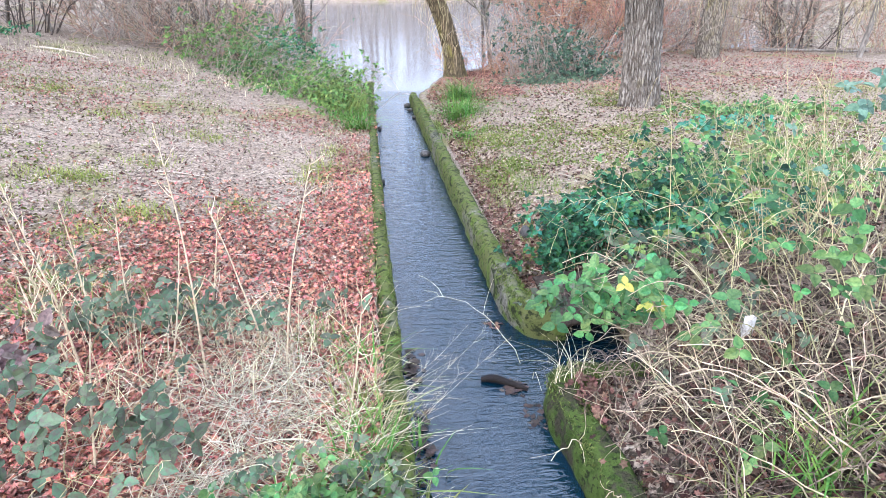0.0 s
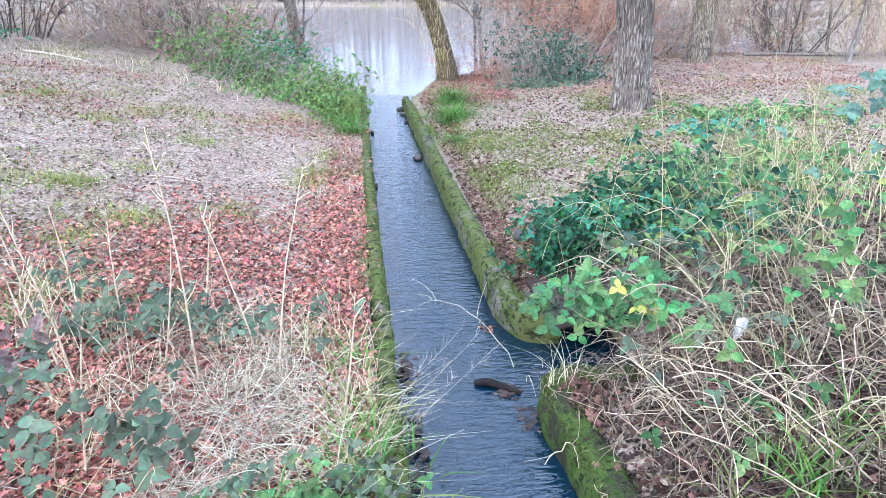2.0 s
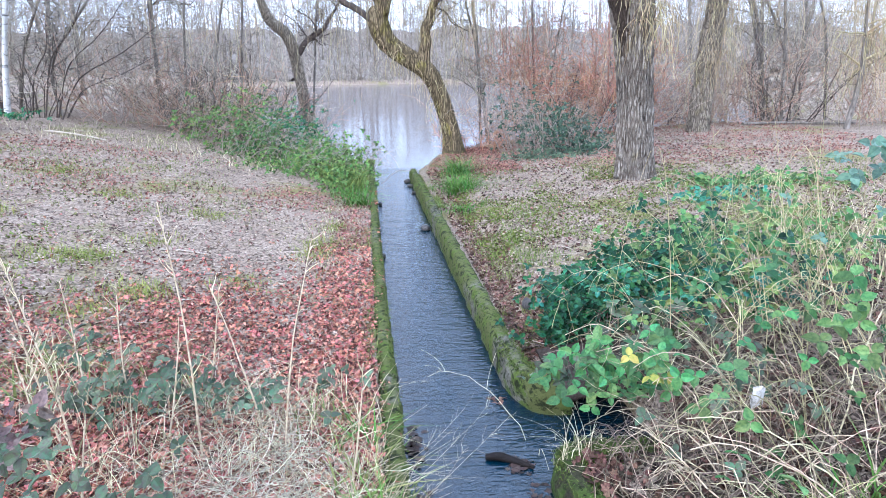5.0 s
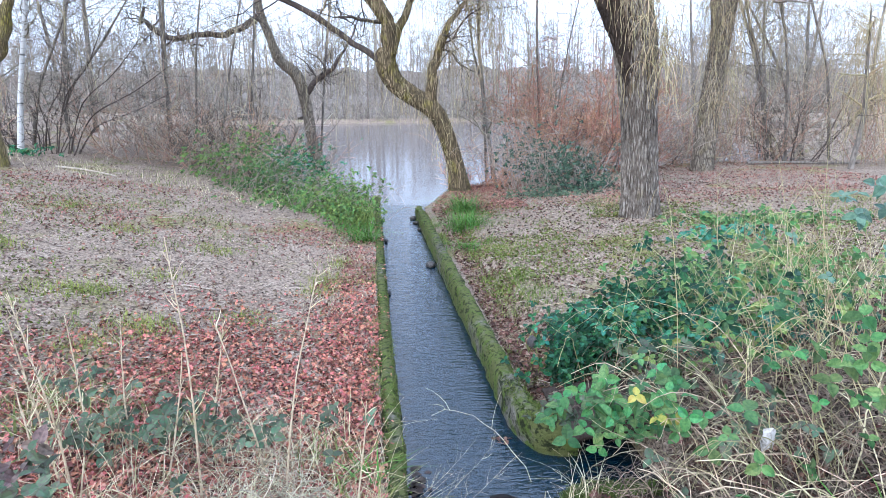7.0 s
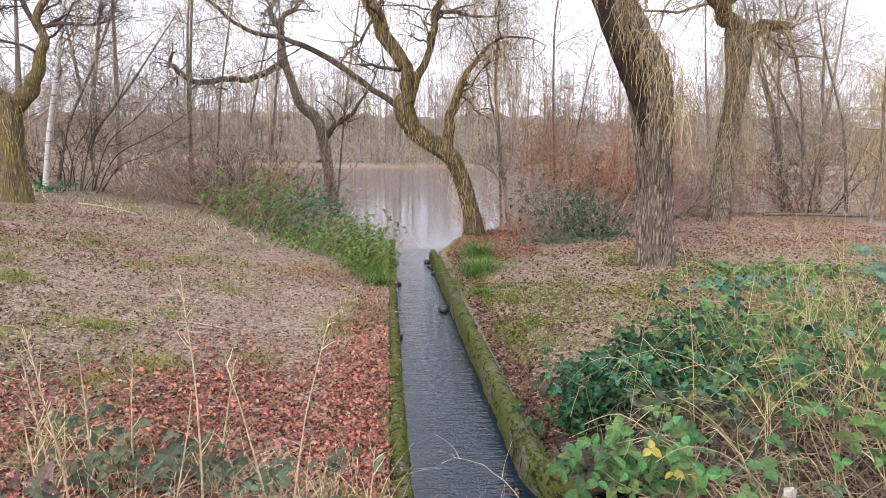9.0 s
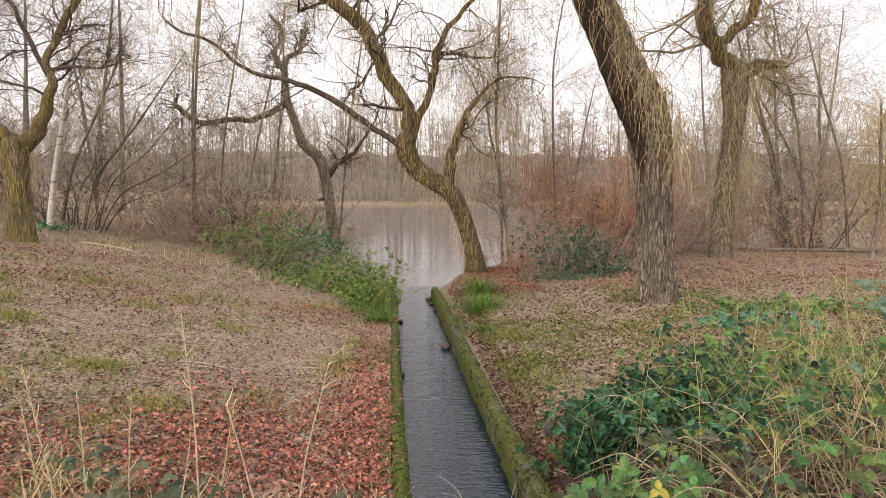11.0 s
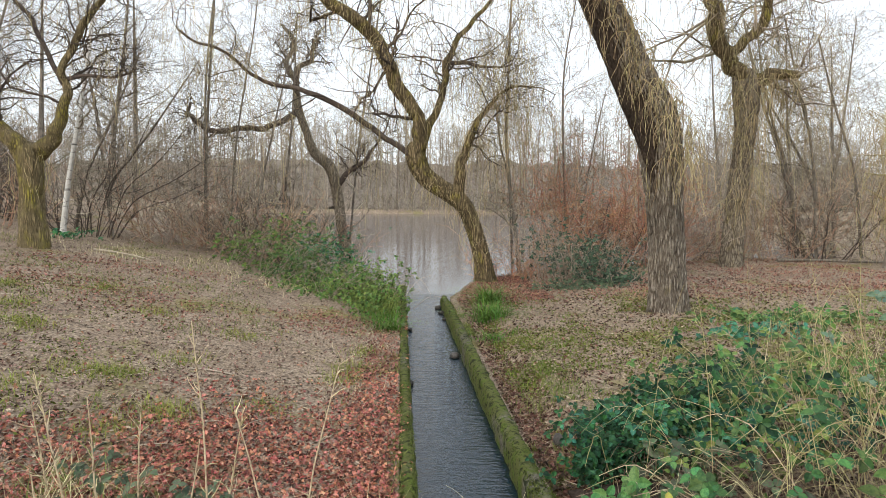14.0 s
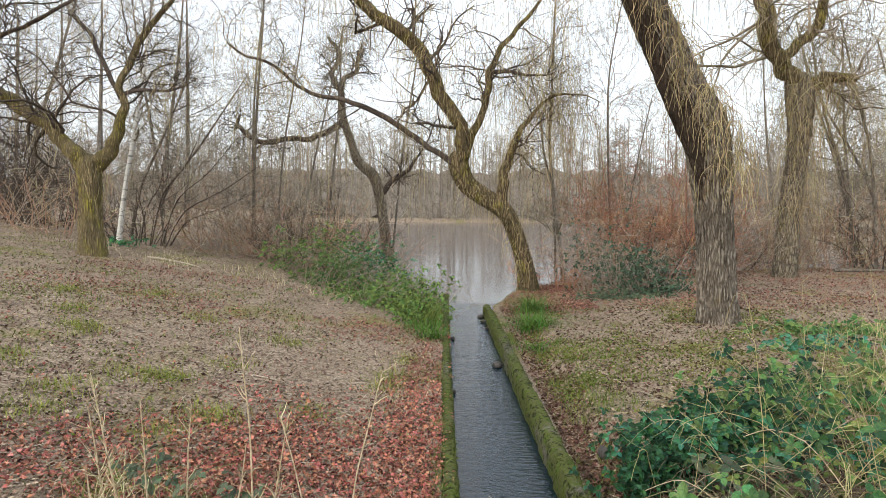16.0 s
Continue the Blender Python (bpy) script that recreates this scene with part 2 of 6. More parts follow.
def surface(name, colours, scale=3.0, fine=40.0, rough=0.8, bump=0.3, island=0.0, glow_through=0.0, spots=None, object_random=0.0, stretch=None, specular=0.08, hue=1.0):
    """A grained surface: large blotches between the first two colours, fine grain of the third, optional spots (colour, scale, threshold)."""
    m = bpy.data.materials.new(name)
    m.use_nodes = True
    nt = m.node_tree
    N, L = nt.nodes, nt.links
    bsdf = N["Principled BSDF"]
    bsdf.inputs["Roughness"].default_value = rough
    bsdf.inputs["Specular IOR Level"].default_value = specular
    geo = N.new("ShaderNodeNewGeometry")
    pos = geo.outputs["Position"]
    if stretch:
        mp = N.new("ShaderNodeMapping")
        mp.inputs["Scale"].default_value = stretch
        L.new(pos, mp.inputs["Vector"])
        pos = mp.outputs[0]

    def cloud(sc, detail, lo, hi):
        t = N.new("ShaderNodeTexNoise")
        t.inputs["Scale"].default_value, t.inputs["Detail"].default_value, t.inputs["Roughness"].default_value = sc, detail, 0.62
        L.new(pos, t.inputs["Vector"])
        r = N.new("ShaderNodeMapRange")
        r.inputs["From Min"].default_value, r.inputs["From Max"].default_value = lo, hi
        L.new(t.outputs["Fac"], r.inputs["Value"])
        return t.outputs["Fac"], r.outputs[0]

    def blend(fac, a, b):
        x = N.new("ShaderNodeMixRGB")
        L.new(fac, x.inputs[0])
        for s, v in ((x.inputs[1], a), (x.inputs[2], b)):
            if isinstance(v, tuple):
                s.default_value = (*v, 1)
            else:
                L.new(v, s)
        return x.outputs[0]

    big = cloud(scale, 4, 0.36, 0.64)[1]
    raw, small = cloud(fine, 5, 0.42, 0.68)
    col = blend(big, colours[0], colours[1])
    col = blend(small, col, colours[2])
    if spots:
        for c, sc, th in spots:
            col = blend(cloud(sc, 4, th, th + 0.09)[1], col, c)
    for amount, socket in ((island, "island"), (object_random, "object")):
        if amount:
            if socket == "island":
                src = geo.outputs["Random Per Island"]
            else:
                src = N.new("ShaderNodeObjectInfo").outputs["Random"]
            h = N.new("ShaderNodeHueSaturation")
            r = N.new("ShaderNodeMapRange")
            r.inputs["To Min"].default_value, r.inputs["To Max"].default_value = 1 - amount, 1 + amount
            L.new(src, r.inputs["Value"])
            L.new(r.outputs[0], h.inputs["Value"])
            w = N.new("ShaderNodeMath")
            w.operation = "MULTIPLY"
            w.inputs[1].default_value = 7.13
            L.new(src, w.inputs[0])
            fr = N.new("ShaderNodeMath")
            fr.operation = "FRACT"
            L.new(w.outputs[0], fr.inputs[0])
            r2 = N.new("ShaderNodeMapRange")
            r2.inputs["To Min"].default_value, r2.inputs["To Max"].default_value = 0.5 - 0.045 * amount * hue, 0.5 + 0.06 * amount * hue
            L.new(fr.outputs[0], r2.inputs["Value"])
            L.new(r2.outputs[0], h.inputs["Hue"])
            L.new(col, h.inputs["Color"])
            col = h.outputs[0]
    L.new(col, bsdf.inputs["Base Color"])
    if bump:
        b = N.new("ShaderNodeBump")
        b.inputs["Strength"].default_value, b.inputs["Distance"].default_value = bump, 0.02
        L.new(raw, b.inputs["Height"])
        L.new(b.outputs[0], bsdf.inputs["Normal"])
    if glow_through:
        tr = N.new("ShaderNodeBsdfTranslucent")
        L.new(col, tr.inputs[0])
        mx = N.new("ShaderNodeMixShader")
        mx.inputs[0].default_value = glow_through
        L.new(bsdf.outputs[0], mx.inputs[1])
        L.new(tr.outputs[0], mx.inputs[2])
        L.new(mx.outputs[0], N["Material Output"].inputs[0])
    return m


def furrowed(name, ridge, furrow, stain, across=9.0, along=1.7, stain_from=0.56, fill=0.16):
    """Bark of long plates between dark fissures, with stains of moss or lichen."""
    m = bpy.data.materials.new(name)
    m.use_nodes = True
    N, L = m.node_tree.nodes, m.node_tree.links
    bsdf = N["Principled BSDF"]
    bsdf.inputs["Roughness"].default_value, bsdf.inputs["Specular IOR Level"].default_value = 0.95, 0.15
    pos = N.new("ShaderNodeNewGeometry").outputs["Position"]

    def noise(sc, detail, stretch):
        mp = N.new("ShaderNodeMapping")
        mp.inputs["Scale"].default_value = stretch
        L.new(pos, mp.inputs["Vector"])
        t = N.new("ShaderNodeTexNoise")
        t.inputs["Scale"].default_value, t.inputs["Detail"].default_value = sc, detail
        L.new(mp.outputs[0], t.inputs["Vector"])
        return t

    def ranged(src, lo, hi, a=0.0, b=1.0):
        r = N.new("ShaderNodeMapRange")
        for k, v in (("From Min", lo), ("From Max", hi), ("To Min", a), ("To Max", b)):
            r.inputs[k].default_value = v
        L.new(src, r.inputs["Value"])
        return r.outputs[0]

    def blend(fac, a, b):
        x = N.new("ShaderNodeMixRGB")
        L.new(fac, x.inputs[0])
        for s, v in ((x.inputs[1], a), (x.inputs[2], b)):
            if isinstance(v, tuple):
                s.default_value = (*v, 1)
            else:
                L.new(v, s)
        return x.outputs[0]

    bend = noise(3.5, 3, (1, 1, 0.8))
    off = N.new("ShaderNodeVectorMath")
    off.operation = "MULTIPLY_ADD"
    off.inputs[1].default_value = (0.09, 0.09, 0.35)
    L.new(bend.outputs["Color"], off.inputs[0])
    L.new(pos, off.inputs[2])
    mp = N.new("ShaderNodeMapping")
    mp.inputs["Scale"].default_value = (across, across, along)
    L.new(off.outputs[0], mp.inputs["Vector"])
    v = N.new("ShaderNodeTexVoronoi")
    v.feature = "DISTANCE_TO_EDGE"
    v.inputs["Scale"].default_value = 1.0
    L.new(mp.outputs[0], v.inputs["Vector"])
    broken = ranged(noise(9, 4, (1, 1, 0.5)).outputs["Fac"], 0.38, 0.7, 0.0, 0.5)
    crack = ranged(v.outputs["Distance"], 0.0, fill)
    top = N.new("ShaderNodeMath")
    top.operation = "MAXIMUM"
    L.new(crack, top.inputs[0])
    L.new(broken, top.inputs[1])
    plate = top.outputs[0]
    grain = noise(60, 4, (1, 1, 0.25)).outputs["Fac"]
    tone = blend(ranged(noise(2.2, 3, (1, 1, 0.5)).outputs["Fac"], 0.35, 0.65), ridge, tuple(0.66 * c for c in ridge))
    col = blend(ranged(grain, 0.45, 0.75), tone, furrow)
    col = blend(ranged(noise(3.2, 6, (1, 1, 0.6)).outputs["Fac"], stain_from, stain_from + 0.16), col, stain)
    col = blend(plate, furrow, col)
    L.new(col, bsdf.inputs["Base Color"])
    add = N.new("ShaderNodeMath")
    add.operation = "MULTIPLY_ADD"
    add.inputs[1].default_value = 0.3
    L.new(grain, add.inputs[0])
    L.new(plate, add.inputs[2])
    b = N.new("ShaderNodeBump")
    b.inputs["Strength"].default_value, b.inputs["Distance"].default_value = 1.0, 0.03
    L.new(add.outputs[0], b.inputs["Height"])
    L.new(b.outputs[0], bsdf.inputs["Normal"])
    return m


def water(name, base, layers, rough, bend):
    """Dark water with ripples; layers: (stretch, scale, strength)."""
    m = bpy.data.materials.new(name)
    m.use_nodes = True
    N, L = m.node_tree.nodes, m.node_tree.links
    bsdf = N["Principled BSDF"]
    bsdf.inputs["Base Color"].default_value = (*base, 1)
    bsdf.inputs["Roughness"].default_value, bsdf.inputs["IOR"].default_value = rough, bend
    geo = N.new("ShaderNodeNewGeometry")
    last = None
    for stretch, sc, strength in layers:
        mp = N.new("ShaderNodeMapping")
        mp.inputs["Scale"].default_value = stretch
        L.new(geo.outputs["Position"], mp.inputs["Vector"])
        t = N.new("ShaderNodeTexNoise")
        t.inputs["Scale"].default_value, t.inputs["Detail"].default_value, t.inputs["Distortion"].default_value = sc, 3, 0.6
        L.new(mp.outputs[0], t.inputs["Vector"])
        b = N.new("ShaderNodeBump")
        b.inputs["Strength"].default_value, b.inputs["Distance"].default_value = strength, 0.03
        L.new(t.outputs["Fac"], b.inputs["Height"])
        if last:
            L.new(last, b.inputs["Normal"])
        last = b.outputs[0]
    L.new(last, bsdf.inputs["Normal"])
    return m


SOIL = surface("leafy_soil", [(0.275, 0.207, 0.15), (0.37, 0.288, 0.213), (0.075, 0.054, 0.041)], 1.2, 28, 0.95, 1.0,
               spots=[((0.195, 0.17, 0.068), 0.55, 0.55), ((0.1, 0.075, 0.055), 8.0, 0.56), ((0.38, 0.315, 0.24), 17.0, 0.6), ((0.05, 0.036, 0.027), 30.0, 0.56)])
STREAM = water("stream_water", (0.0015, 0.013, 0.024), [((0.5, 1.0, 1), 2.2, 0.3), ((0.4, 1.5, 1), 5.0, 0.5), ((0.5, 1.6, 1), 16.0, 0.5)], 0.012, 1.66)
LAKE = water("lake_water", (0.12, 0.1, 0.092), [((1, 0.5, 1), 1.4, 0.03), ((1, 0.7, 1), 9.0, 0.025)], 0.1, 1.22)
KERB = surface("mossy_concrete", [(0.115, 0.105, 0.08), (0.19, 0.175, 0.14), (0.06, 0.052, 0.04)], 3.0, 45, 0.92, 1.0,
               spots=[((0.085, 0.092, 0.03), 1.6, 0.38), ((0.075, 0.1, 0.02), 6.0, 0.5), ((0.02, 0.024, 0.01), 9.0, 0.54), ((0.02, 0.024, 0.01), 20.0, 0.54)])
WET_KERB = surface("thickly_mossed_wall", [(0.035, 0.03, 0.02), (0.055, 0.052, 0.026), (0.025, 0.02, 0.015)], 3.0, 45, 0.95, 1.0,
                   spots=[((0.055, 0.08, 0.017), 4.0, 0.46), ((0.035, 0.056, 0.011), 11.0, 0.5), ((0.016, 0.02, 0.008), 28.0, 0.54)])
MOSS = surface("moss", [(0.062, 0.082, 0.019), (0.11, 0.128, 0.032), (0.035, 0.047, 0.012)], 4.0, 60, 0.95, 0.3, island=0.45)
RED_LEAF = surface("russet_dead_leaf", [(0.335, 0.095, 0.066), (0.215, 0.076, 0.057), (0.37, 0.2, 0.15)], 9.0, 70, 0.65, 0.2, island=0.85, glow_through=0.08, hue=0.5, specular=0.15)
# damp russet leaf, with the shade under the brambles put into its colour
DAMP_SHADE_RED = surface("damp_shade_russet_leaf", [(0.10, 0.044, 0.032), (0.065, 0.034, 0.026), (0.15, 0.085, 0.06)], 9.0, 70, 0.7, 0.2, island=0.75, hue=0.5)
BROWN_LEAF = surface("brown_dead_leaf", [(0.33, 0.255, 0.185), (0.42, 0.335, 0.25), (0.17, 0.118, 0.088)], 7.0, 70, 0.7, 0.2, island=0.45, glow_through=0.08, hue=0.8)
WILLOW_BARK = furrowed("furrowed_willow_bark", (0.37, 0.325, 0.265), (0.085, 0.066, 0.05), (0.24, 0.2, 0.1), 19.0, 2.8, 0.62, 0.26)
MOSSY_BARK = furrowed("mossy_bark", (0.28, 0.215, 0.12), (0.05, 0.038, 0.022), (0.26, 0.22, 0.05), 17.0, 3.0, 0.52, 0.24)
MOSS_BARK = furrowed("bark_under_thick_moss", (0.35, 0.275, 0.15), (0.1, 0.08, 0.045), (0.27, 0.232, 0.055), 22.0, 3.2, 0.5, 0.3)
TAN_BARK = furrowed("tan_willow_bark", (0.37, 0.315, 0.235), (0.085, 0.066, 0.05), (0.245, 0.2, 0.1), 20.0, 3.4, 0.57, 0.16)
GREY_BARK = surface("grey_brown_bark", [(0.17, 0.148, 0.122), (0.26, 0.23, 0.195), (0.075, 0.062, 0.05)], 2.0, 18, 0.9, 0.5, stretch=(1, 1, 0.3))
BIRCH_BARK = surface("birch_bark", [(0.62, 0.60, 0.56), (0.5, 0.48, 0.44), (0.66, 0.65, 0.62)], 2.0, 25, 0.7, 0.2,
                     stretch=(0.35, 0.35, 2.2), spots=[((0.06, 0.05, 0.045), 4.0, 0.60)])
TWIG = surface("bare_twig", [(0.26, 0.222, 0.17), (0.38, 0.33, 0.26), (0.16, 0.13, 0.1)], 0.6, 12, 0.9, 0.0, island=0.6)
DARK_TWIG = surface("dark_contorted_twig", [(0.075, 0.06, 0.048), (0.125, 0.102, 0.082), (0.048, 0.037, 0.032)], 0.8, 12, 0.9, 0.2, island=0.3)
WILLOW_TWIG = surface("ochre_willow_twig", [(0.41, 0.325, 0.18), (0.5, 0.41, 0.25), (0.28, 0.21, 0.11)], 0.8, 12, 0.85, 0.0, island=0.5)
RED_TWIG = surface("russet_twig", [(0.42, 0.19, 0.11), (0.44, 0.25, 0.155), (0.24, 0.12, 0.08)], 0.8, 12, 0.85, 0.0, island=0.5)
FAR_TWIG = surface("far_winter_wood", [(0.265, 0.222, 0.175), (0.36, 0.31, 0.25), (0.19, 0.16, 0.13)], 0.06, 2, 0.95, 0.0, island=0.35)
CANE = surface("pale_bramble_cane", [(0.34, 0.29, 0.17), (0.17, 0.13, 0.075), (0.41, 0.36, 0.235)], 2.0, 30, 0.7, 0.1, island=0.6, object_random=0.6)
GREEN_CANE = surface("yellow_green_cane", [(0.28, 0.25, 0.11), (0.19, 0.15, 0.08), (0.35, 0.32, 0.17)], 2.0, 30, 0.65, 0.1, island=0.5, object_random=0.5)
STRAW = surface("bleached_straw", [(0.48, 0.405, 0.245), (0.58, 0.5, 0.335), (0.32, 0.25, 0.145)], 2.0, 30, 0.8, 0.0, island=0.55, glow_through=0.15)
GRASS = surface("winter_grass", [(0.15, 0.175, 0.045), (0.24, 0.235, 0.08), (0.09, 0.11, 0.035)], 1.5, 20, 0.6, 0.0, island=0.5, glow_through=0.2)
LUSH = surface("lush_green_blade", [(0.085, 0.175, 0.03), (0.14, 0.235, 0.05), (0.055, 0.12, 0.025)], 1.5, 20, 0.55, 0.0, island=0.45, glow_through=0.25)
BRAMBLE_DARK = surface("dark_bramble_leaf", [(0.022, 0.1, 0.046), (0.05, 0.15, 0.066), (0.012, 0.05, 0.025)], 5.0, 60, 0.45, 0.3, island=0.7, object_random=0.6, glow_through=0.06, specular=0.15)
BRAMBLE_LIGHT = surface("fresh_bramble_leaf", [(0.052, 0.108, 0.031), (0.104, 0.143, 0.048), (0.031, 0.069, 0.022)], 6.0, 60, 0.55, 0.3, island=0.6, object_random=0.5, glow_through=0.15, specular=0.12)
BRAMBLE_GREY = surface("dull_bramble_leaf", [(0.047, 0.086, 0.041), (0.082, 0.112, 0.057), (0.072, 0.051, 0.042)], 7.0, 50, 0.55, 0.3, island=0.55, object_random=0.45, glow_through=0.15, specular=0.25)
YELLOW_LEAF = surface("yellowed_leaf", [(0.3, 0.3, 0.06), (0.36, 0.28, 0.075), (0.2, 0.22, 0.045)], 8.0, 60, 0.5, 0.2, object_random=0.4, glow_through=0.2)
STONE = surface("wet_dark_stone", [(0.06, 0.055, 0.05), (0.1, 0.09, 0.08), (0.03, 0.03, 0.028)], 6.0, 40, 0.5, 0.6)
# humus leaf, its dark colour standing in for shade of brambles and trees
HUMUS_SHADE_LEAF = surface("damp_shade_humus_leaf", [(0.045, 0.032, 0.024), (0.07, 0.05, 0.038), (0.022, 0.016, 0.012)], 7.0, 60, 0.8, 0.3, island=0.7)
FAR_SLOPE = surface("brushy_far_slope", [(0.185, 0.155, 0.125), (0.26, 0.222, 0.182), (0.11, 0.09, 0.074)], 0.25, 1.1, 0.95, 1.0)
PALE_WOOD = surface("weathered_stick", [(0.42, 0.36, 0.28), (0.5, 0.44, 0.35), (0.3, 0.24, 0.18)], 6.0, 40, 0.85, 0.4)
PAPER = surface("crumpled_white_litter", [(0.42, 0.4, 0.36), (0.5, 0.48, 0.44), (0.22, 0.19, 0.16)], 14.0, 60, 0.8, 0.4)
TURF = surface("olive_turf", [(0.115, 0.14, 0.03), (0.17, 0.18, 0.045), (0.07, 0.085, 0.02)], 2.0, 60, 0.9, 0.2, island=0.5, glow_through=0.1)
PALE_STRAW = surface("whitened_straw", [(0.5, 0.43, 0.31), (0.6, 0.53, 0.4), (0.33, 0.26, 0.18)], 2.0, 30, 0.8, 0.0, island=0.5, glow_through=0.15)
TUFT_GRASS = surface("yellow_green_tuft", [(0.21, 0.24, 0.05), (0.29, 0.3, 0.075), (0.14, 0.165, 0.035)], 1.5, 20, 0.6, 0.0, island=0.45, glow_through=0.25)
BRIGHT_GRASS = surface("bright_grass", [(0.14, 0.185, 0.042), (0.2, 0.225, 0.06), (0.09, 0.13, 0.03)], 1.5, 20, 0.6, 0.0, island=0.45, glow_through=0.25)


DEAD_STALK = surface("dull_dead_stalk", [(0.15, 0.113, 0.08), (0.085, 0.06, 0.045), (0.22, 0.175, 0.125)], 2.0, 30, 0.85, 0.0, island=0.7)
RUST_TWIG = surface("rusty_undergrowth_twig", [(0.39, 0.255, 0.165), (0.47, 0.33, 0.225), (0.22, 0.13, 0.085)], 0.8, 12, 0.9, 0.0, island=0.5)
DARK_STRIP = furrowed("dark_trunk_strip", (0.1, 0.074, 0.055), (0.03, 0.022, 0.017), (0.16, 0.115, 0.075), 16.0, 1.6, 0.6, 0.2)
SHRUB_TWIG = surface("pale_shrub_twig", [(0.36, 0.305, 0.235), (0.46, 0.4, 0.315), (0.24, 0.195, 0.15)], 0.8, 12, 0.9, 0.0, island=0.6)
BLUE_LEAF = surface("bluish_bramble_leaf", [(0.075, 0.14, 0.085), (0.115, 0.175, 0.11), (0.042, 0.085, 0.055)], 6.0, 60, 0.5, 0.3, island=0.5, object_random=0.4, glow_through=0.15, specular=0.3)
OLIVE_LEAF = surface("olive_bramble_leaf", [(0.13, 0.175, 0.04), (0.2, 0.225, 0.065), (0.08, 0.12, 0.03)], 6.0, 60, 0.55, 0.3, island=0.6, object_random=0.5, glow_through=0.2, specular=0.25)
IVY = surface("ivy_leaf", [(0.03, 0.062, 0.03), (0.055, 0.092, 0.045), (0.018, 0.035, 0.018)], 5.0, 60, 0.5, 0.3, island=0.7, specular=0.3)
FRESH_LEAF = surface("bright_fresh_leaf", [(0.052, 0.135, 0.036), (0.11, 0.175, 0.052), (0.032, 0.085, 0.026)], 6.0, 60, 0.55, 0.3, island=0.5, object_random=0.5, glow_through=0.15, specular=0.28)
FADED_RED = surface("faded_russet_leaf", [(0.25, 0.103, 0.078), (0.15, 0.07, 0.056), (0.32, 0.185, 0.14)], 9.0, 70, 0.7, 0.2, island=0.7, hue=0.5)
PURPLE_LEAF = surface("purplish_bramble_leaf", [(0.12, 0.075, 0.068), (0.165, 0.115, 0.1), (0.075, 0.05, 0.045)], 6.0, 60, 0.55, 0.3, island=0.5, object_random=0.4, glow_through=0.1, specular=0.15)
# bank soil with the shade beneath the canes put into its dark colour
SHADE_HUMUS = surface("shade_dark_humus", [(0.045, 0.034, 0.026), (0.07, 0.052, 0.04), (0.025, 0.018, 0.014)], 5.0, 40, 0.85, 1.0)
TRODDEN_LEAF = surface("trodden_dark_leaf", [(0.19, 0.125, 0.095), (0.265, 0.185, 0.14), (0.115, 0.075, 0.058)], 7.0, 70, 0.75, 0.2, island=0.75)
NETTLE = surface("nettle_leaf", [(0.075, 0.15, 0.032), (0.13, 0.2, 0.05), (0.04, 0.085, 0.022)], 4.0, 60, 0.6, 0.3, island=0.65, object_random=0.4, glow_through=0.18, specular=0.2)


# ---- the ground ----
def shore(x):
    """Where the land ends towards the lake."""
    x = np.asarray(x, float)
    left = 17.6 + 1.05 * np.maximum(0, -x - 1.2) + 40 * smooth(-9, -16, x)
    right = 17.7 + 2.0 * smooth(1.2, 4.0, x) + 1.2 * smooth(4, 12, x) + 30 * smooth(17, 30, x)
    return np.where(x < 0.6, left, right) + 0.25 * vnoise(x, x * 0, 1.7, 3)


def land(x, y):
    """The height of the land, without the cut of the stream."""
    x, y = np.asarray(x, float), np.asarray(y, float)
    rise = np.logaddexp(0, (-x - 0.7) * 3) / 3
    left = 0.19 + 2.3 * np.tanh(0.157 * rise / 2.3 * 1.15)
    right = 0.30 + 0.05 * smooth(1.2, 2.2, x) + 0.16 * smooth(2, 6, x) + 0.2 * smooth(6, 11, x)
    right = right + 0.5 * smooth(1.5, 3.8, x) * smooth(6.5, 3.5, y)
    near_side = smooth(5.6, 4.6, y)
    lip = smooth(1.62 - 0.32 * near_side, 1.86 - 0.36 * near_side, x + 0.16 * (1 - near_side) * vnoise(x, y, 0.9, 15))
    lip = lip * (1 - smooth(1.95, 1.75, x) * smooth(3.15, 3.3, y) * smooth(4.7, 4.5, y))
    right = right + 0.14 * (lip - 1) * smooth(13.5, 10.5, y)
    z = np.where(x < 0.55, left, right)
    z = z + 0.035 * vnoise(x, y, 1.1, 5) * smooth(0.0, 0.8, np.abs(x - 0.55) - 0.6) + 0.012 * vnoise(x, y, 0.22, 9)
    near = smooth(shore(x) + 0.9, shore(x) - 0.9, y)
    far = smooth(104, 109, y + 3 * vnoise(x, y, 25, 2))
    side = smooth(45, 75, np.abs(x))
    dry = np.maximum(near, np.maximum(far, side))
    hill = far * (0.6 + 4.0 * smooth(110, 175, y) + 14 * smooth(200, 700, y))
    z = np.where(y > 60, hill + (1 - far) * side * 0.8, z)
    return z * dry - 0.55 * (1 - dry)


